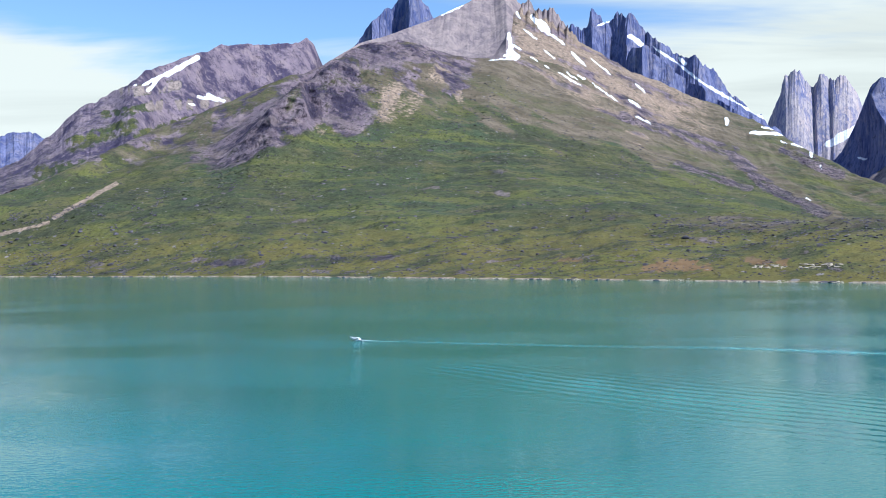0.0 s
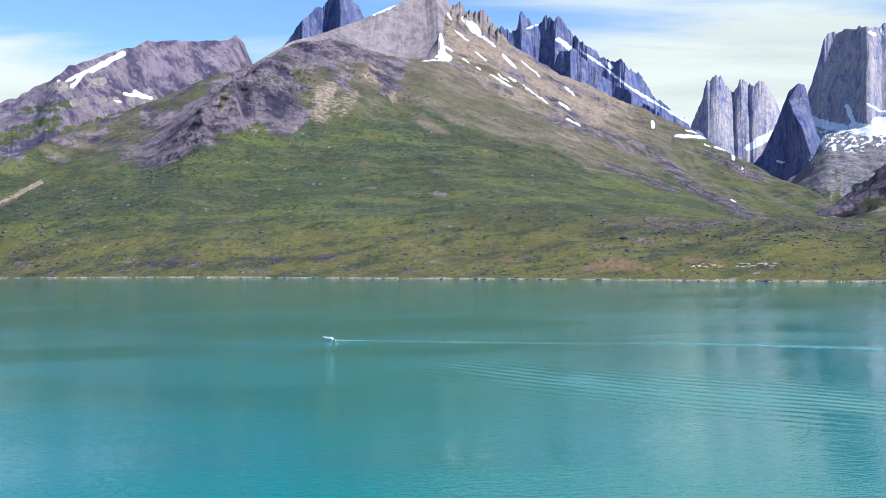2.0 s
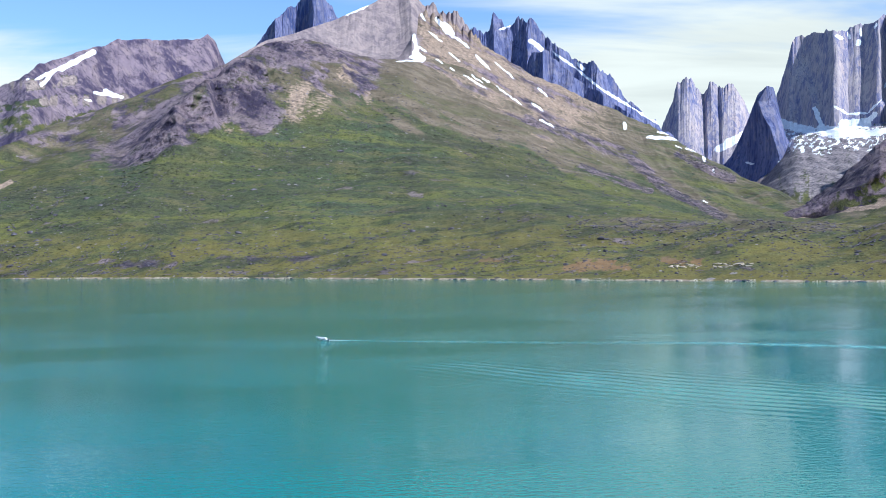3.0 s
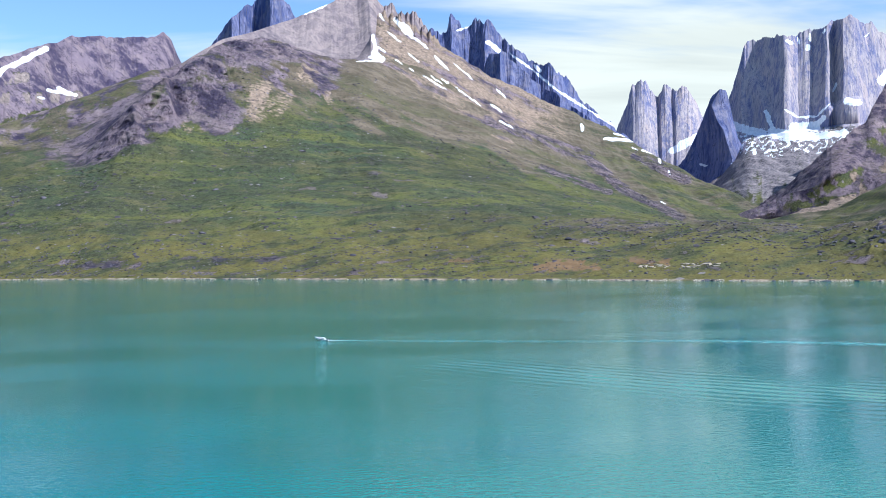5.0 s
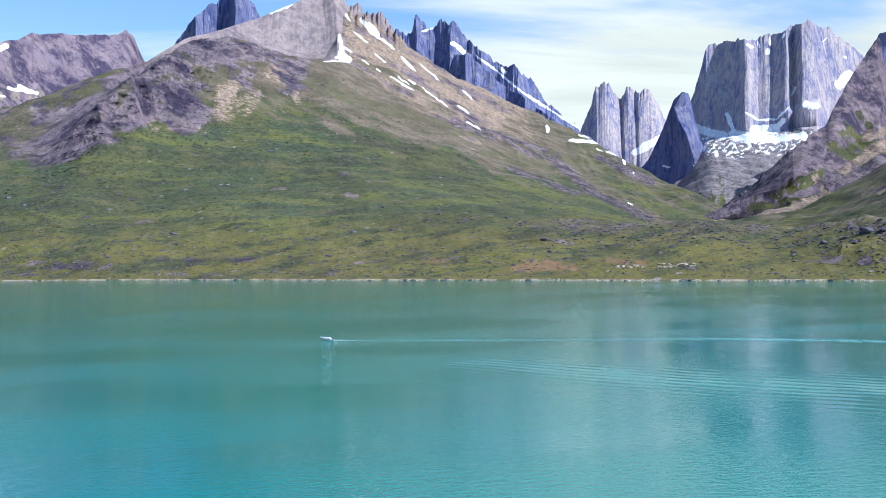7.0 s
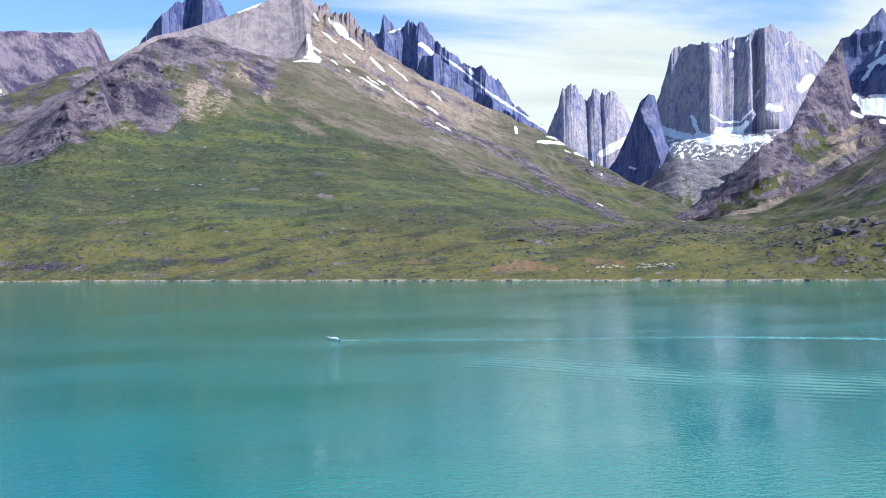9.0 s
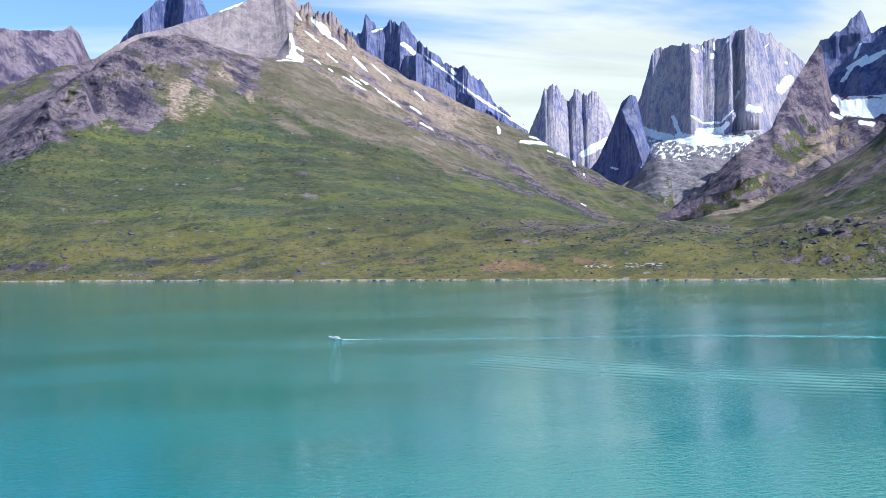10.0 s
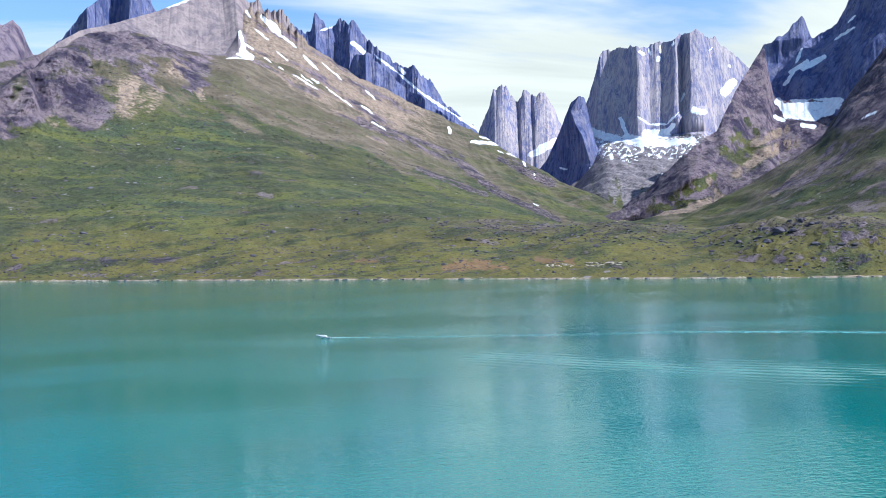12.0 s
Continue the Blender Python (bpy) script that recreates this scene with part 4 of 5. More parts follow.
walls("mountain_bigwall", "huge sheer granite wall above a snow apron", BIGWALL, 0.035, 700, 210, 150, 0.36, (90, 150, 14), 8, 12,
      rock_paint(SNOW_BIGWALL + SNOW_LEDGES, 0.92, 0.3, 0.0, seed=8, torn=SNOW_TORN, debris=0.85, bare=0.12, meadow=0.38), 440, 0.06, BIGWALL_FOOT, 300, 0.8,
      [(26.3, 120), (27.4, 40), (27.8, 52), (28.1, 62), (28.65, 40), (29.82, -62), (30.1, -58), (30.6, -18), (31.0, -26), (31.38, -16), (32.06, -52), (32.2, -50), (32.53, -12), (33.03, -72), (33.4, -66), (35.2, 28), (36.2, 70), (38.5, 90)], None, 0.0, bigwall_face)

SPUR = [(26.6, 2250, 70), (27.6, 2250, 83), (29.38, 2300, 136), (31.13, 2330, 203), (32.86, 2380, 262), (34.23, 2450, 313), (35.08, 2540, 391), (35.92, 2650, 479), (36.33, 2690, 517), (36.73, 2720, 550),
        (37.1, 2740, 574), (37.35, 2735, 495), (37.6, 2725, 428), (38.0, 2710, 410), (38.5, 2700, 406), (40, 2700, 402), (41.2, 2700, 412), (42.2, 2650, 380), (44, 2550, 320), (52, 2500, 300)]
SPUR_FOOT = [(26.6, 2180, 25), (29, 2150, 35), (32, 2060, 45), (36, 1960, 50), (40, 1900, 55), (52, 1900, 60)]
SNOW_SPUR = [(37.84, 7.89, 38.36, 7.18, 0.22), (38.36, 7.18, 39.76, 6.92, 0.36), (39.76, 6.92, 40.69, 7.19, 0.29), (37.63, 6.99, 38.04, 6.76, 0.13), (39.14, 6.39, 39.75, 6.25, 0.14), (38.3, 7.5, 41.0, 7.45, 0.28)]
walls("mountain_spur", "brown rock spur rising to a sharp spike, green lower down", SPUR, 0.05, 500, 90, 180, 0.5, (110, 110, 14), 3, 5,
      rock_paint(SNOW_SPUR, 0.82, 0.10, 0.35, green=[(35.2, 6.0, 36.3, 5.1, 0.42), (34.4, 5.1, 36.0, 4.4, 0.35), (32.99, 3.0, 33.77, 3.66, 0.3), (31.4, 2.4, 33.26, 3.3, 0.32), (36.0, 6.9, 36.5, 6.1, 0.2), (30.0, 1.6, 32.5, 2.0, 0.25)], seed=9,
                 pale_marks=[(34.06, 2.46, 33.58, 3.35, 0.2), (34.39, 2.28, 32.38, 1.81, 0.22), (35.2, 3.7, 36.6, 4.6, 0.3), (36.56, 4.74, 38.6, 5.4, 0.36), (36.4, 5.5, 38.2, 6.2, 0.28)], bare=0.72, debris=0.1), 460, 0.03, SPUR_FOOT, 300, 0.9,
      [(26.6, 90), (29, 50), (32.4, -60), (34, -10), (36.5, 0), (37.6, 10), (39, 12), (44, 14)], TERRAIN, 6.0)

SHADED = [(35.4, 2900, 440), (36.33, 2900, 540), (36.73, 2900, 575), (37.12, 2900, 606), (37.57, 2900, 618), (37.99, 2900, 638), (38.15, 2900, 630), (38.43, 2900, 643), (38.9, 2900, 663), (39.31, 2900, 680), (39.58, 2900, 646),
          (39.83, 2894, 611), (41.19, 2881, 654), (41.8, 2874, 708), (42.71, 2865, 757), (43.83, 2854, 794), (45.9, 2886, 867), (50, 3050, 859), (58, 3370, 630)]
SHADED_FOOT = [(35.6, 2790, 150), (38, 2680, 190), (39.5, 2640, 225), (42, 2600, 240), (46, 2600, 240), (58, 2700, 200)]
SNOW_SHADED = [(38.25, 8.87, 38.89, 9.77, 0.1), (38.58, 9.6, 39.52, 10.11, 0.14), (39.27, 9.73, 40.39, 10.3, 0.17), (38.9, 10.1, 39.28, 10.97, 0.09), (40.98, 11.24, 42.1, 11.91, 0.07),
               (38.62, 7.78, 41.23, 7.72, 0.17), (41.74, 12.19, 42.11, 12.56, 0.07)]


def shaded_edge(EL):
    """The corner where the sunlit spike meets the shaded wall; the sunlit side's paler paint stops here."""
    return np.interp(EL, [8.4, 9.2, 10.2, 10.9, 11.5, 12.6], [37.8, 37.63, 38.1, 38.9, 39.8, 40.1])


def shaded_face(A, EL):
    edge = shaded_edge(EL)
    return np.where(A < edge, np.maximum(34 * (A - edge), -90), np.maximum(-26 * (A - edge), -105)) + 40


# spike painted paler brown as its sunlit side, the wall beyond left dark blue
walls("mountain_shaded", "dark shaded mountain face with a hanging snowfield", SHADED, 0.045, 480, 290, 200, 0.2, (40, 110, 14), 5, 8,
      rock_paint(SNOW_SHADED + SNOW_SPUR, 0.95, 0.1, seed=10, brown=lambda A, EL: step(shaded_edge(EL) - A, 0.0, 0.15)), 480, 0.04, SHADED_FOOT, 300, 1.2, None, SHADE_BLUE, 0.0, shaded_face)

FLANK = [(29, 1650, 40), (30.67, 1700, 52), (33.14, 1800, 89), (34.84, 1850, 117), (36.48, 1850, 145), (37.77, 1850, 172), (39.39, 1900, 206), (40.67, 1950, 262), (41.32, 2000, 306),
         (42.56, 2050, 368), (43.41, 2080, 411), (45.51, 2100, 482), (52, 2100, 520), (62, 2100, 400)]
FLANK_FOOT = [(29, 1600, 30), (33, 1480, 40), (37, 1300, 44), (41, 1180, 46), (45, 1180, 48), (62, 1300, 50)]


def flank_shape(A, V, D, Z):
    X, Y = D * np.sin(np.radians(A)), D * np.cos(np.radians(A))
    body = step(V, 0.05, 0.4)
    Z = Z + body * (fbm(X / 90, Y / 160, 5, 501) * 6 + ridged((X - 0.8 * Z) / 60, Y / 600, 4, 511) * 2.5)
    crags = step(A, 39.8, 41) * step(V, 1.2, 1.7) * (1 - step(V, 2.1, 2.5))
    D = D - crags * (ridged(X / 80, Z / 140, 4, 521, 0.55) - 0.3) * 9
    return D, Z + crags * ridged(X / 50, Y / 50, 4, 531) * 4


def flank_paint(A, V, D, Z, EL, X, Y, rise):
    n, n2 = fbm(X / 140, Y / 140, 4, 541), fbm((X - 0.8 * Z) / 40, Y / 200, 4, 551)
    rock = step(A + 0.8 * n, 39.6, 41.2) * step(EL, 5.2, 6.8) * 0.9
    rock = np.maximum(rock, step(A, 35, 38.5) * (0.34 + 0.6 * n2 + 0.3 * fbm(X / 24, Y / 24, 3, 561)))
    dry = 0.32 + 0.4 * n2 + 0.3 * step(EL, 2, 4)
    pale = np.maximum(strip(A, EL, [(36.9, 2.3, 38.3, 3.6, 0.12), (41.4, 6.3, 42.6, 7.2, 0.08)]), 0.3 * n2)
    snow = strip(A, EL, [(41.9, 6.6, 42.7, 7.0, 0.07)])
    return rock, dry, snow, pale


flank, _ = loft("mountain_flank", bearings(29, 47, 0.06, None, 62, 0.8), [(FLANK_FOOT, 1.2), ([(a, (d + f) / 2, 0.47 * z + 0.52 * 45) for (a, d, z), f in zip(FLANK, (1620, 1570, 1480, 1410, 1350, 1290, 1240, 1210, 1190, 1180, 1180, 1180, 1200, 1300))], 0.8), (FLANK, 0.12), ([(a, d + 400, 60) for a, d, z in FLANK], 1)],
                         (60, 60, 10, ), flank_shape, flank_paint)
tagged(flank, "grassy mountain flank with dark crags on its upper edge", "mountain", kind="structure")

# ---- the fjord ----
BOAT = (-37.7, 362.5)
TRAIL = (0.925, -0.38)      # the way the wake runs back from the boat
ARM = (0.69, -0.724)        # the way the bow waves run


def water_surface():
    az = np.concatenate([np.arange(-33, 49, 0.14), np.arange(49, 327, 3.0)])
    d = np.concatenate([[0.001, 30, 60, 85], np.arange(100, 150, 1.5), np.arange(150, 340, 0.5), np.arange(340, 460, 1.2), 460 * (1250 / 460) ** (np.arange(50) / 49), [1400, 1700, 2300, 3200, 4900]])
    A, D = np.meshgrid(az, d)
    X, Y = CX + D * np.sin(np.radians(A)), CY + D * np.cos(np.radians(A))
    # bow waves of the boat: long curved crests side by side
    px, py = X + 5, Y - 284
    s = px * ARM[0] + py * ARM[1]
    n = px * -ARM[1] * -1 + py * -ARM[0]
    bend = n + 0.0011 * np.clip(s - 60, -80, 200) ** 2
    grow = step(s, -14, 14) * (1 - step(s, 130, 330))
    env = np.exp(-((bend - 1) / (13 + 0.06 * np.clip(s, 0, 300))) ** 2)
    bend = bend + 1.3 * fbm(X / 30, Y / 30, 2, 833)
    Z = 0.095 * grow * env * (1 + 0.7 * fbm(X / 14, Y / 22, 3, 831)) * np.sin(2 * math.pi * bend / 5.2)
    # the other arm, fainter
    qx, qy = X - 60, Y - 345
    s2, n2 = qx * 0.995 + qy * -0.10, qx * 0.10 + qy * 0.995
    Z = Z + 0.05 * step(s2, -20, 30) * (1 - step(s2, 150, 320)) * np.exp(-(n2 / 16) ** 2) * np.sin(2 * math.pi * n2 / 6.0)
    ob = grid_mesh("water", X, Y, Z, None, WATER, close=True)
    return tagged(ob, "calm turquoise fjord water with a boat's wake waves", "water", kind="structure")


water_surface()


# ---- the motor boat ----
GELCOAT = plain("white_gelcoat", (0.80, 0.80, 0.78), 0.25, 0, 0.05)
NAVY = plain("dark_hull_paint", (0.03, 0.04, 0.07), 0.3)
GLASS = plain("tinted_glass", (0.02, 0.025, 0.03), 0.06, 0, 0.05)
STEEL = plain("rail_steel", (0.55, 0.56, 0.57), 0.25, 1.0, 0.05)
BLACK = plain("engine_cowl", (0.03, 0.03, 0.035), 0.35)


def part(name, bm, mat, parent, label=""):
    me = bpy.data.meshes.new(name)
    bm.to_mesh(me)
    bm.free()
    me.materials.append(mat)
    ob = new(name, me)
    ob.parent = parent
    if label:
        ob["label"] = label
    return ob


def sections(bm, rings, cap=True):
    """Skin a row of equal rings of points."""
    vs = [[bm.verts.new(p) for p in r] for r in rings]
    for a, b in zip(vs, vs[1:]):
        for i in range(len(a) - 1):
            bm.faces.new((a[i], a[i + 1], b[i + 1], b[i]))
    if cap:
        bm.faces.new(vs[0])
        bm.faces.new(vs[-1][::-1])
    bmesh.ops.recalc_face_normals(bm, faces=bm.faces)
    return vs


def box(bm, x0, x1, y0, y1, z0, z1, bevel=0.04, taper=0.0):
    r = bmesh.ops.create_cube(bm, size=1)
    for v in r["verts"]:
        top = v.co.z > 0
        k = 1 - taper if top else 1
        v.co = ((x0 + x1) / 2 + v.co.x * (x1 - x0) * k, (y0 + y1) / 2 + v.co.y * (y1 - y0) * k, z1 if top else z0)
    edges = list({e for v in r["verts"] for e in v.link_edges})
    bmesh.ops.bevel(bm, geom=edges, offset=bevel, segments=2, affect="EDGES")


def rod(bm, a, b, r=0.03, n=6):
    a, b = Vector(a), Vector(b)
    q = (b - a).to_track_quat("Z", "Y").to_matrix().to_4x4()
    bmesh.ops.create_cone(bm, cap_ends=True, segments=n, radius1=r, radius2=r, depth=(b - a).length, matrix=Matrix.Translation((a + b) / 2) @ q)


def motor_boat():
    boat = new("motor_boat")
    xs = [-3.7, -2.4, -0.8, 0.8, 2.2, 3.2, 3.9]
    half = [1.15, 1.22, 1.25, 1.2, 0.95, 0.5, 0.05]
    keel = [-0.25, -0.28, -0.28, -0.24, -0.1, 0.2, 0.75]
    rail = [0.85, 0.86, 0.9, 0.98, 1.1, 1.22, 1.32]
    bm = bmesh.new()
    sections(bm, [[(x, -h, r), (x, -h * 0.96, 0.45 + 0.3 * (r - 0.85)), (x, -h * 0.8, k + 0.22), (x, 0, k), (x, h * 0.8, k + 0.22), (x, h * 0.96, 0.45 + 0.3 * (r - 0.85)), (x, h, r)]
                  for x, h, k, r in zip(xs, half, keel, rail)])
    part("hull", bm, GELCOAT, boat)
    for side in (-1, 1):
        bm = bmesh.new()
        sections(bm, [[(x, side * (h * 0.97 + 0.02), 0.38 + 0.3 * (r - 0.85)), (x, side * (h * 0.99 + 0.02), 0.68 + 0.3 * (r - 0.85)), (x, side * h * 0.9, 0.60 + 0.3 * (r - 0.85))] for x, h, r in zip(xs[:-1], half, rail)], False)
        part("hull_stripe", bm, NAVY, boat, "dark painted stripe")
    bm = bmesh.new()
    sections(bm, [[(x, -h * 0.97, r - 0.03), (x, 0, r + 0.05), (x, h * 0.97, r - 0.03), (x, 0, r - 0.12)] for x, h, r in zip(xs[3:], half[3:], rail[3:])], False)
    part("foredeck", bm, GELCOAT, boat)
    bm = bmesh.new()
    sections(bm, [[(x, -0.85 * w, 0.7), (x + sh, -0.8 * w, z * 0.75), (x + sh, -0.66 * w, z), (x + sh, 0.66 * w, z), (x + sh, 0.8 * w, z * 0.75), (x, 0.85 * w, 0.7)]
                  for x, w, z, sh in ((-1.5, 1, 1.62, 0.0), (-0.3, 1, 1.74, 0.0), (0.5, 0.95, 1.66, -0.25), (1.7, 0.75, 1.16, -0.15))])
    cabin = part("cabin", bm, GELCOAT, boat)
    bm = bmesh.new()
    sections(bm, [[(0.46, -0.60, 1.63), (0.46, 0.60, 1.63)], [(1.5, -0.56, 1.27), (1.5, 0.56, 1.27)]], False)
    bmesh.ops.solidify(bm, geom=bm.faces[:], thickness=0.04)
    part("windscreen", bm, GLASS, cabin, "dark tinted windscreen")
    for side in (-1, 1):
        bm = bmesh.new()
        box(bm, -1.3, 0.2, side * 0.80 - 0.04, side * 0.80 + 0.04, 1.14, 1.38, 0.01)
        part("side_window", bm, GLASS, cabin)
        bm = bmesh.new()
        pts = [(1.2, side * 1.1, 1.35), (2.3, side * 0.85, 1.5), (3.2, side * 0.45, 1.6), (3.8, side * 0.06, 1.66)]
        for a, b in zip(pts, pts[1:]):
            rod(bm, a, b, 0.025)
        for p in pts:
            rod(bm, p, (p[0], p[1], p[2] - 0.5), 0.02)
        part("bow_rail", bm, STEEL, boat)
    bm = bmesh.new()
    box(bm, -3.4, -1.4, -0.95, 0.95, 0.72, 0.8, 0.02)
    part("cockpit_floor", bm, GELCOAT, boat)
    bm = bmesh.new()
    box(bm, -3.3, -2.7, -0.8, 0.8, 0.78, 1.2, 0.06)
    part("stern_bench", bm, NAVY, boat)
    motor = new("outboard_motor")
    motor.parent = boat
    bm = bmesh.new()
    box(bm, -4.35, -3.75, -0.25, 0.25, 0.75, 1.45, 0.1, 0.2)
    part("cowl", bm, BLACK, motor)
    bm = bmesh.new()
    box(bm, -4.15, -3.9, -0.08, 0.08, -0.5, 0.8, 0.03)
    part("leg", bm, BLACK, motor)
    bm = bmesh.new()
    rod(bm, (-1.2, 0.4, 1.6), (-1.4, 0.4, 2.7), 0.02)
    part("antenna", bm, STEEL, boat)
    boat.matrix_world = Matrix.Translation((BOAT[0], BOAT[1], 0.12)) @ Matrix.Rotation(math.atan2(-TRAIL[1], -TRAIL[0]), 4, "Z") @ Matrix.Rotation(radians(-9), 4, "Y") @ Matrix.Diagonal((0.78, 0.78, 0.72, 1))
    return tagged(boat, "small white motor boat with dark stripe speeding across the fjord", "boat")


motor_boat()


def foam_material():
    m, nt, bsdf = material("wake_foam")
    pos = node(nt, "ShaderNodeTexCoord").outputs["Object"]
    f = noise_tex(nt, pos, 0.55, 5, 0.65, (0.5, 1, 1))
    age = node(nt, "ShaderNodeVertexColor", layer_name="zone")
    fresh = node(nt, "ShaderNodeSeparateColor", {0: age.outputs[0]})
    nt.links.new(mix(nt, fresh.outputs[1], (0.16, 0.46, 0.48), (0.80, 0.86, 0.86)), bsdf.inputs["Base Color"])
    bsdf.inputs["Roughness"].default_value = 0.35
    out = [n for n in nt.nodes if n.bl_idname == "ShaderNodeOutputMaterial"][0]
    clear = node(nt, "ShaderNodeBsdfTransparent")
    a = maths(nt, "MULTIPLY", smooth(nt, maths(nt, "ADD", f, maths(nt, "MULTIPLY", maths(nt, "SUBTRACT", fresh.outputs[0], 0.5), 0.8)), 0.15, 0.95), 0.45)
    a = maths(nt, "ADD", a, maths(nt, "MULTIPLY", fresh.outputs[1], 0.5), True)
    m_ = node(nt, "ShaderNodeMixShader", {0: a, 1: clear.outputs[0], 2: bsdf.outputs[0]})
    nt.links.new(m_.outputs[0], out.inputs[0])
    return m


FOAM = foam_material()


def wake():
    """The aerated trail behind the boat, lying on the water."""
    line = np.array([(-34.9, 361.35), (0, 347), (45, 330), (100, 314), (140, 292), (165, 275), (220, 236), (300, 172)], float)
    dist = np.concatenate([[0], np.cumsum(np.hypot(*np.diff(line, axis=0).T))])
    s = np.concatenate([np.arange(0, 30, 0.6), np.arange(30, dist[-1], 1.5)])
    cx, cy = (np.interp(s, dist, line[:, i]) for i in (0, 1))
    for _ in range(12):
        cx[1:-1] = (cx[:-2] + cx[1:-1] + cx[2:]) / 3
        cy[1:-1] = (cy[:-2] + cy[1:-1] + cy[2:]) / 3
    tx, ty = np.gradient(cx), np.gradient(cy)
    ln = np.hypot(tx, ty)
    tx, ty = tx / ln, ty / ln
    across = np.linspace(-1, 1, 11)
    wide = 1.5 + 4.2 * step(s, 0, 70) + 3.2 * step(s, 90, 220)
    off = wide[:, None] * across[None, :] * (1 + 0.35 * fbm(s / 9, 0 * s, 3, 801))[:, None]
    X, Y = cx[:, None] - ty[:, None] * off, cy[:, None] + tx[:, None] * off
    soft = (1 - across[None, :] ** 2) ** 1.5 * np.ones_like(X)
    power = (0.58 + 0.6 * np.exp(-s / 14) + 0.25 * step(s, 110, 170) + 0.12 * fbm(s / 30, 0 * s, 3, 811))[:, None]
    white = np.exp(-s / 6)[:, None] * soft
    zone = np.stack([soft * power + (1 - soft) * 0.0, white * 1.0, 0 * X, 0 * X + 1], axis=-1)
    Z = 0.05 + 0.10 * np.exp(-s / 5)[:, None] * soft * (1 + fbm(X * 1.3, Y * 1.3, 3, 821))
    ob = grid_mesh("wake_foam", X, Y, Z, zone, FOAM)
    return tagged(ob, "pale foam trail left on the water behind the boat", "foam", kind="stuff")


wake()

# ---- boulders, stones and scrub ----
DARK_STONE = plain("lichened_boulder", (0.150, 0.134, 0.158), 0.9, 0, 0.38, 0.5, 0.2)
PALE_STONE = plain("bleached_stone", (0.50, 0.425, 0.325), 0.9, 0, 0.22, 0.5, 0.2)
SCRUB = plain("dwarf_willow", (0.062, 0.076, 0.042), 0.85, 0, 0.3, 0.25, 0.2)
rnd = random.Random(5)


def boulder_mesh(name, mat, seed, flat=0.7, sub=2):
    r = random.Random(seed)
    bm = bmesh.new()
    bmesh.ops.create_icosphere(bm, subdivisions=sub, radius=0.5)
    cuts = [(Vector((r.uniform(-1, 1), r.uniform(-1, 1), r.uniform(-0.4, 1))).normalized(), r.uniform(0.26, 0.42)) for _ in range(9)]
    for v in bm.verts:
        for n, h in cuts:
            over = v.co.dot(n) - h
            if over > 0:
                v.co -= n * over
        v.co.z = v.co.z * flat + 0.16
        v.co.x *= 1.25
    me = bpy.data.meshes.new(name)
    bm.to_mesh(me)
    bm.free()
    me.materials.append(mat)
    return me


def on_ground(az, d):
    """Height of the near slope at a bearing and range."""
    A, V, D, Z = MASSIF_GRID
    j = int(np.argmin(np.abs(A[0] - az)))
    top = int(np.argmax(Z[:, j]))
    return float(np.interp(d, D[:top, j], Z[:top, j]))


def place(az, d):
    return CX + d * math.sin(radians(az)), CY + d * math.cos(radians(az)), on_ground(az, d)


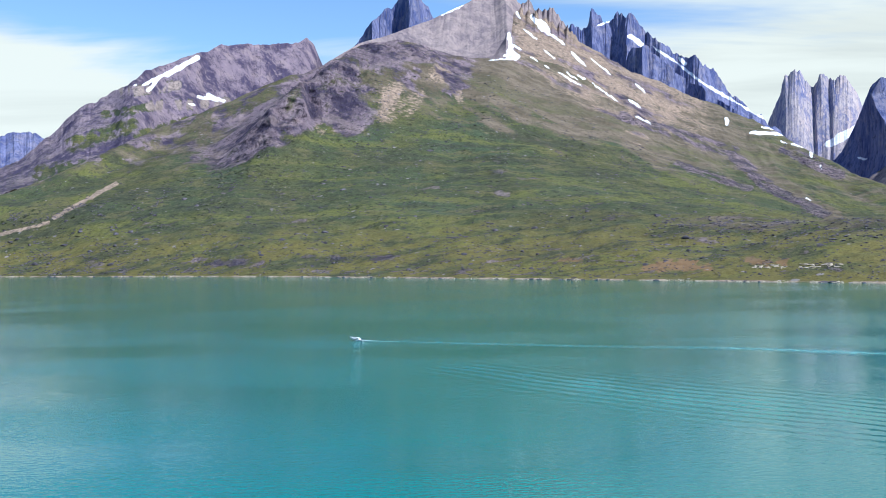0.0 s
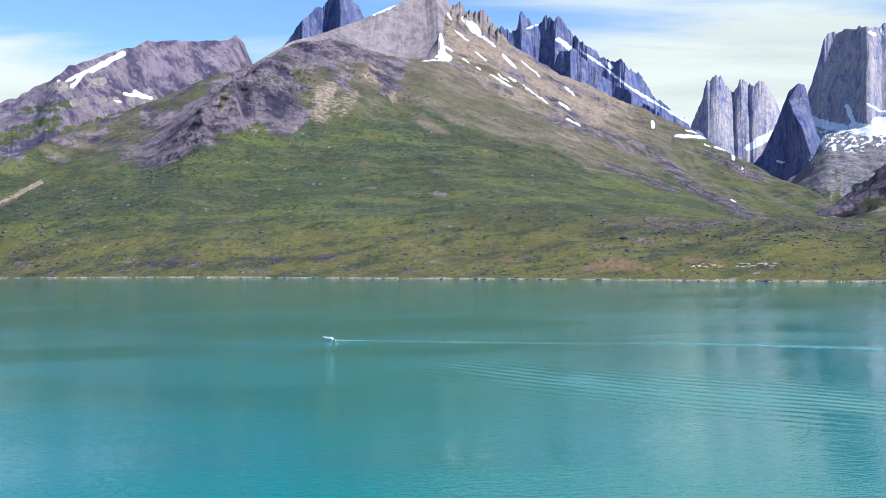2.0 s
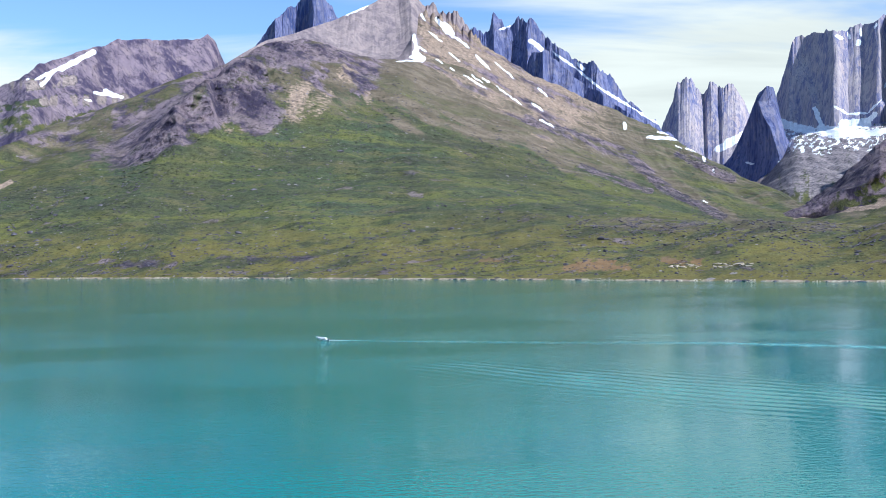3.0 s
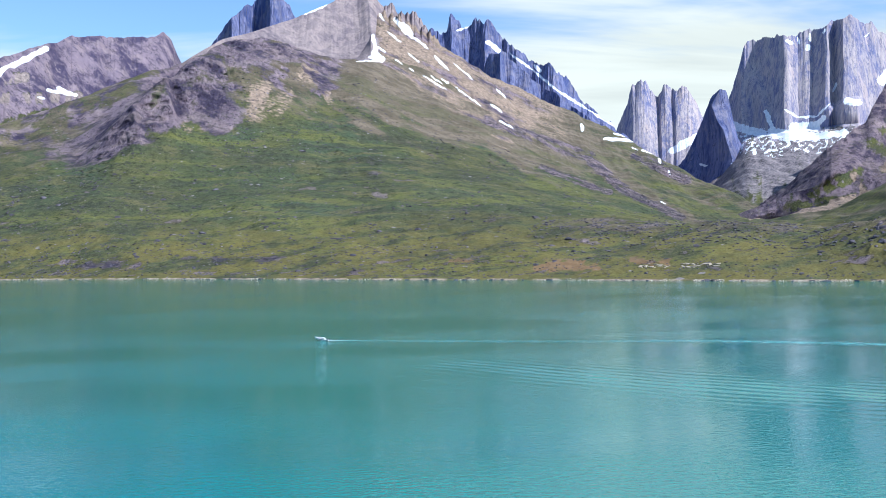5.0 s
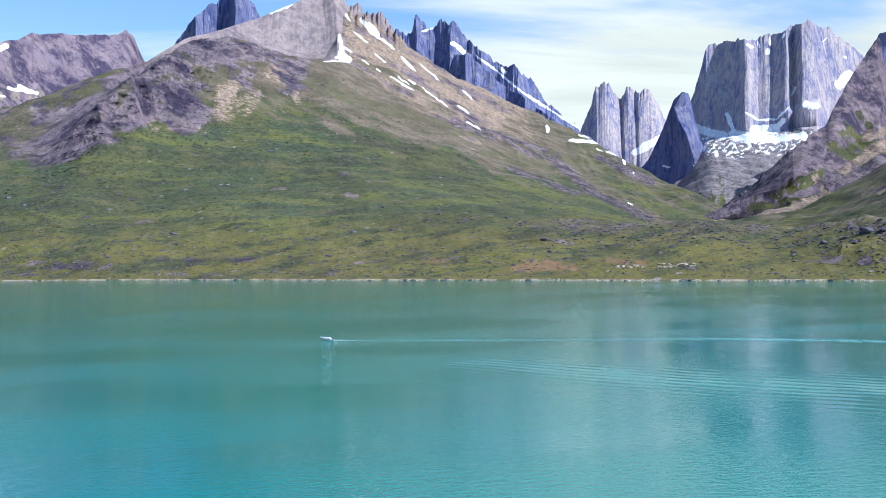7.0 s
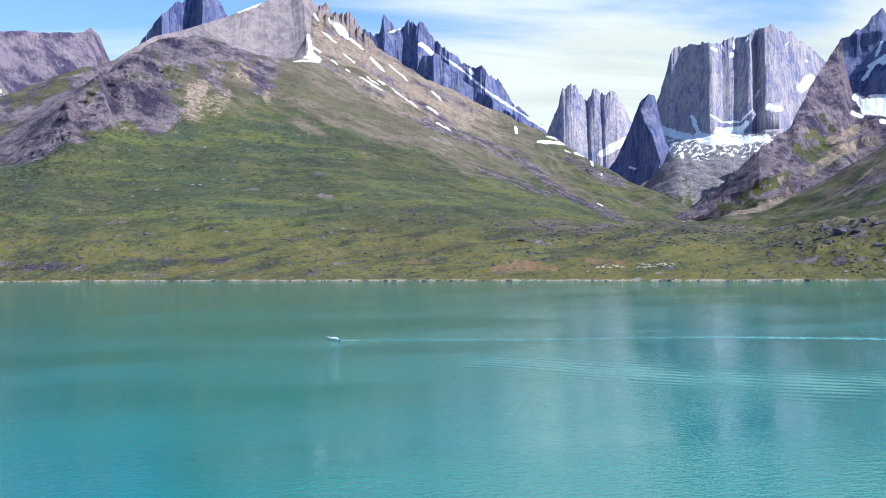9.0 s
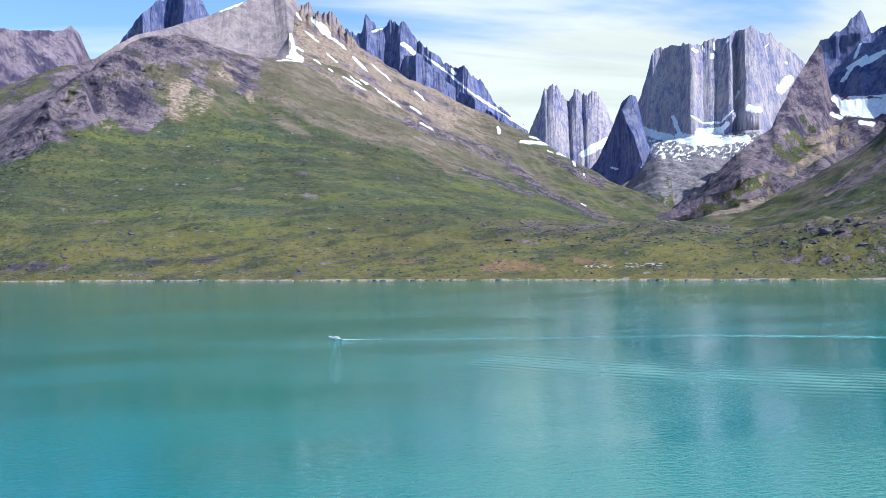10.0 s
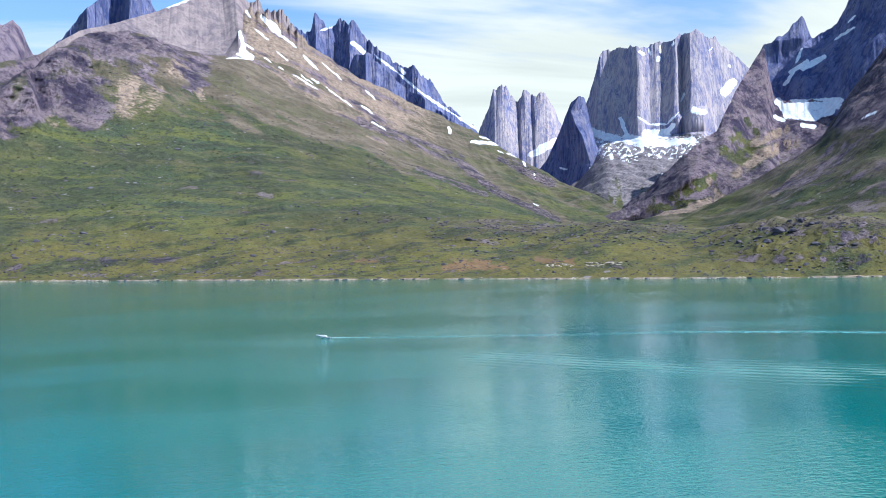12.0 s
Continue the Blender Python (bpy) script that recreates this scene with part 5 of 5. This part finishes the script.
def boulders():
    dark = [boulder_mesh("boulder", DARK_STONE, i) for i in range(6)]
    pale = [boulder_mesh("boulder", PALE_STONE, 20 + i, 0.6) for i in range(3)]
    spots = []
    A, V, D, Z = MASSIF_GRID
    while len(spots) < 280:
        az, t = rnd.uniform(-26, 42), rnd.random()
        v = rnd.uniform(2.15, 3.2) if t < 0.55 else rnd.uniform(3.0, 4.1)
        j = int(np.argmin(np.abs(A[0] - az)))
        i = int(np.argmin(np.abs(V[:, 0] - v)))
        if Z[i, j] < 5 or (az > 30 and v > 3.1):
            continue
        crowd = perlin(np.array(az / 3.0), np.array(v * 4.0), 901)
        if crowd < rnd.uniform(-0.5, 0.5):
            continue
        px = rnd.choice((4.5, 5, 6, 6, 7, 8, 9, 12))
        spots.append((az, float(D[i, j]), px * float(D[i, j]) / 1608))
    for az, d, size in spots:
        x, y, z = place(az, d)
        ob = new("boulder", rnd.choice(dark))
        k = rnd.uniform(0.7, 1.1)
        ob.matrix_world = pose(x, y, z - 0.12 * size, rnd.uniform(-12, 12), rnd.uniform(-12, 12), rnd.uniform(0, 360)) @ Matrix.Diagonal((size, size * k, size * rnd.uniform(0.7, 1.0), 1))
        tagged(ob, "grey lichened boulder lying on the green tundra slope", "boulder", "boulders on the slope")
    # single big blocks that stand out
    for az, d, size in ((2.5, 1234, 13), (3.0, 1228, 9), (17.27, 1073, 11), (17.6, 1070, 8), (12.3, 1290, 6), (-4.8, 1750, 10), (-5.9, 1682, 9), (-6.0, 1660, 7), (38, 765, 7.5), (38.2, 905, 7),
                        (33.6, 985, 9), (34.1, 990, 7), (35.3, 890, 12), (36.2, 905, 14), (36.9, 900, 10), (37.4, 940, 6), (35.7, 850, 5), (32.1, 899, 6), (39.5, 850, 8), (40.2, 858, 6)):
        d = max(d, 862) if az > 30 else d
        x, y, z = place(az, d)
        ob = new("boulder", rnd.choice(dark))
        ob.matrix_world = pose(x, y, z - 0.15 * size, 0, rnd.uniform(-8, 8), rnd.uniform(0, 360)) @ Matrix.Diagonal((size * 1.2, size, size * 0.75, 1))
        tagged(ob, "large dark grey block of rock lying on the tundra", "boulder", "large blocks")
    # rock ledges on the rim above the valley mouth
    for i in range(64):
        if i < 40:
            az, d, size = rnd.uniform(34.2, 37.6), rnd.uniform(900, 935), rnd.choice((2.5, 3, 4, 5, 6, 9))
        else:
            az, d, size = rnd.uniform(38.9, 41.3), rnd.uniform(875, 925), rnd.choice((2.5, 3, 4, 5, 7))
        x, y, z = place(az, d)
        ob = new("ledge_block", rnd.choice(dark))
        ob.matrix_world = pose(x, y, z - 0.25 * size, rnd.uniform(-20, 20), rnd.uniform(-20, 20), rnd.uniform(0, 360)) @ Matrix.Diagonal((size * 1.1, size * 0.9, size * rnd.uniform(0.7, 1.1), 1))
        tagged(ob, "dark weathered block of a low rock ledge above the shore", "rock", "blocks of the rock ledge")
    # bleached outcrop blocks above the beach
    for i in range(56):
        az = rnd.uniform(21.6, 23.6) if i % 2 else rnd.uniform(24.2, 26.4)
        d = float(np.interp(az, [21, 27], [882, 858])) + rnd.uniform(2, 14)
        size = rnd.uniform(1.2, 3.4)
        x, y, z = place(az, d)
        ob = new("pale_rock", rnd.choice(pale))
        ob.matrix_world = pose(x, y, z - 0.1 * size, rnd.uniform(-15, 15), rnd.uniform(-15, 15), rnd.uniform(0, 360)) @ Matrix.Diagonal((size * 1.9, size * 0.9, size * 0.8, 1))
        tagged(ob, "bleached pale rock block on the bank above the beach", "rock", "pale rocks above the beach")
    # dark rocks in the edge of the water
    for i in range(70):
        az = rnd.uniform(-22, 42)
        d = float(np.interp(az, [p[0] for p in SHORE], [p[1] for p in SHORE])) + rnd.uniform(-1, 3)
        size = rnd.uniform(1.5, 4.5)
        x, y, z = place(az, d)
        ob = new("shore_rock", rnd.choice(dark))
        ob.matrix_world = pose(x, y, max(z, -0.1) - 0.1 * size, 0, 0, rnd.uniform(0, 360)) @ Matrix.Diagonal((size * 1.6, size, size * 0.8, 1))
        tagged(ob, "dark wet rock at the edge of the water", "rock", "rocks at the waterline")


boulders()


def scatter(name, label, category, base, items, mat):
    """Many small bits in one mesh: copies of a small hull at places with sizes and turns."""
    bv = np.array([v.co for v in base.vertices])
    bf = np.array([p.vertices[:] for p in base.polygons])
    n = len(items)
    it = np.array(items)
    c, s_ = np.cos(it[:, 6]), np.sin(it[:, 6])
    P = bv[None] * it[:, None, 3:6]
    X = P[..., 0] * c[:, None] - P[..., 1] * s_[:, None] + it[:, None, 0]
    Y = P[..., 0] * s_[:, None] + P[..., 1] * c[:, None] + it[:, None, 1]
    Zc = P[..., 2] + it[:, None, 2]
    co = np.stack([X, Y, Zc], -1).reshape(-1, 3)
    f = (bf[None] + (np.arange(n) * len(bv))[:, None, None]).reshape(-1, bf.shape[1])
    me = bpy.data.meshes.new(name)
    me.from_pydata(co.tolist(), [], f.tolist())
    me.materials.append(mat)
    return tagged(new(name, me), label, category, kind="stuff")


def small_stuff():
    rs = np.random.RandomState(11)
    A, V, D, Z = MASSIF_GRID
    rows = np.where((V[:, 0] > 2.1) & (V[:, 0] < 4.6))[0]
    cols = np.where((A[0] > -27) & (A[0] < 45))[0]
    stone = boulder_mesh("stone", DARK_STONE, 77, 0.7, 1)
    bush = boulder_mesh("bush", SCRUB, 78, 0.6, 1)

    def pick(count, seed, freq, bias, px_lo, px_hi, squash):
        out = []
        while len(out) < count:
            i, j = rs.choice(rows, 4000), rs.choice(cols, 4000)
            jit = rs.uniform(-0.5, 0.5, 4000) * 0.06
            a, d, z, v = A[i, j] + jit, D[i, j], Z[i, j], V[i, j]
            ok = (fbm(a * freq, v * freq * 2.2, 3, seed) > rs.uniform(-0.5, 0.6, 4000) + bias) & (z > 3) & ~((a > 30) & (v > 3.15))
            size = np.exp(rs.uniform(np.log(px_lo), np.log(px_hi), 4000)) * d / 1608
            for k in np.where(ok)[0]:
                out.append((CX + d[k] * math.sin(radians(a[k])), CY + d[k] * math.cos(radians(a[k])), z[k] - 0.1 * size[k], size[k] * rs.uniform(0.9, 1.6), size[k], size[k] * squash, rs.uniform(0, 6.28)))
        return out[:count]

    def rim_stones():
        out = []
        for n in range(5600):
            a, v = (rs.uniform(15, 34), rs.uniform(2.55, 3.25)) if n < 2300 else (rs.uniform(-27, 40), rs.uniform(2.08, 2.9))
            if perlin(np.array(a / 1.1), np.array(v * 5.0), 931) < rs.uniform(-0.5, 0.4):
                continue
            i, j = int(np.argmin(np.abs(V[:, 0] - v))), int(np.argmin(np.abs(A[0] - a)))
            d, z = D[i, j], Z[i, j]
            size = np.exp(rs.uniform(0.4, 2.0 if n < 2300 else 1.7)) * d / 1608
            out.append((CX + d * math.sin(radians(a)), CY + d * math.cos(radians(a)), z - 0.1 * size, size * rs.uniform(0.9, 1.5), size, size * 0.75, rs.uniform(0, 6.28)))
        return out

    def talus():
        out = []
        i, j = np.where((V > 3.6) & (V < 6.9) & (A > 11) & (A < 26))
        on = strip(A[i, j], (Z[i, j] - CZ) / D[i, j] * 57.3, SCREE_BANDS)
        for k in rs.choice(len(i), 26000, False):
            if on[k] < rs.uniform(0.25, 1.6):
                continue
            a, d, z = A[i[k], j[k]] + rs.uniform(-0.03, 0.03), D[i[k], j[k]], Z[i[k], j[k]]
            size = np.exp(rs.uniform(0.0, 1.3)) * d / 1608
            out.append((CX + d * math.sin(radians(a)), CY + d * math.cos(radians(a)), z - 0.1 * size, size * rs.uniform(0.9, 1.5), size, size * 0.8, rs.uniform(0, 6.28)))
        return out

    scatter("talus_blocks", "grey boulder fields in bands down the mountain slope", "stones", stone, talus(), DARK_STONE)
    scatter("stones", "small grey stones strewn over the tundra", "stones", stone, pick(7000, 911, 0.9, 0.36, 1.0, 4.2, 0.8) + rim_stones(), DARK_STONE)
    scatter("scrub", "low dark green dwarf scrub on the tundra", "scrub", bush, pick(5200, 921, 1.1, 0.30, 1.4, 6.0, 0.34), SCRUB)
    line = np.array(SHORE, float)
    items = []
    for _ in range(3600):
        a = rs.uniform(-29, 46)
        thick = 0.5 + fbm(np.array(a * 0.9), np.array(0.5), 3, 941)
        if thick < rs.uniform(0.0, 0.9):
            continue
        d = np.interp(a, line[:, 0], line[:, 1]) + rs.uniform(-1.0, 1.5 + 4.0 * thick)
        size = np.exp(rs.uniform(np.log(0.5), np.log(1.3 + 0.8 * thick)))
        z = on_ground(a, d)
        items.append((CX + d * math.sin(radians(a)), CY + d * math.cos(radians(a)), z - 0.1 * size, size * 1.4, size, size * 0.6, rs.uniform(0, 6.28)))
    pale_stone = boulder_mesh("pale_stone", PALE_STONE, 79, 0.6, 1)
    scatter("beach_stones", "bleached stones and slabs along the waterline", "stones", pale_stone, items, PALE_STONE)


small_stuff()
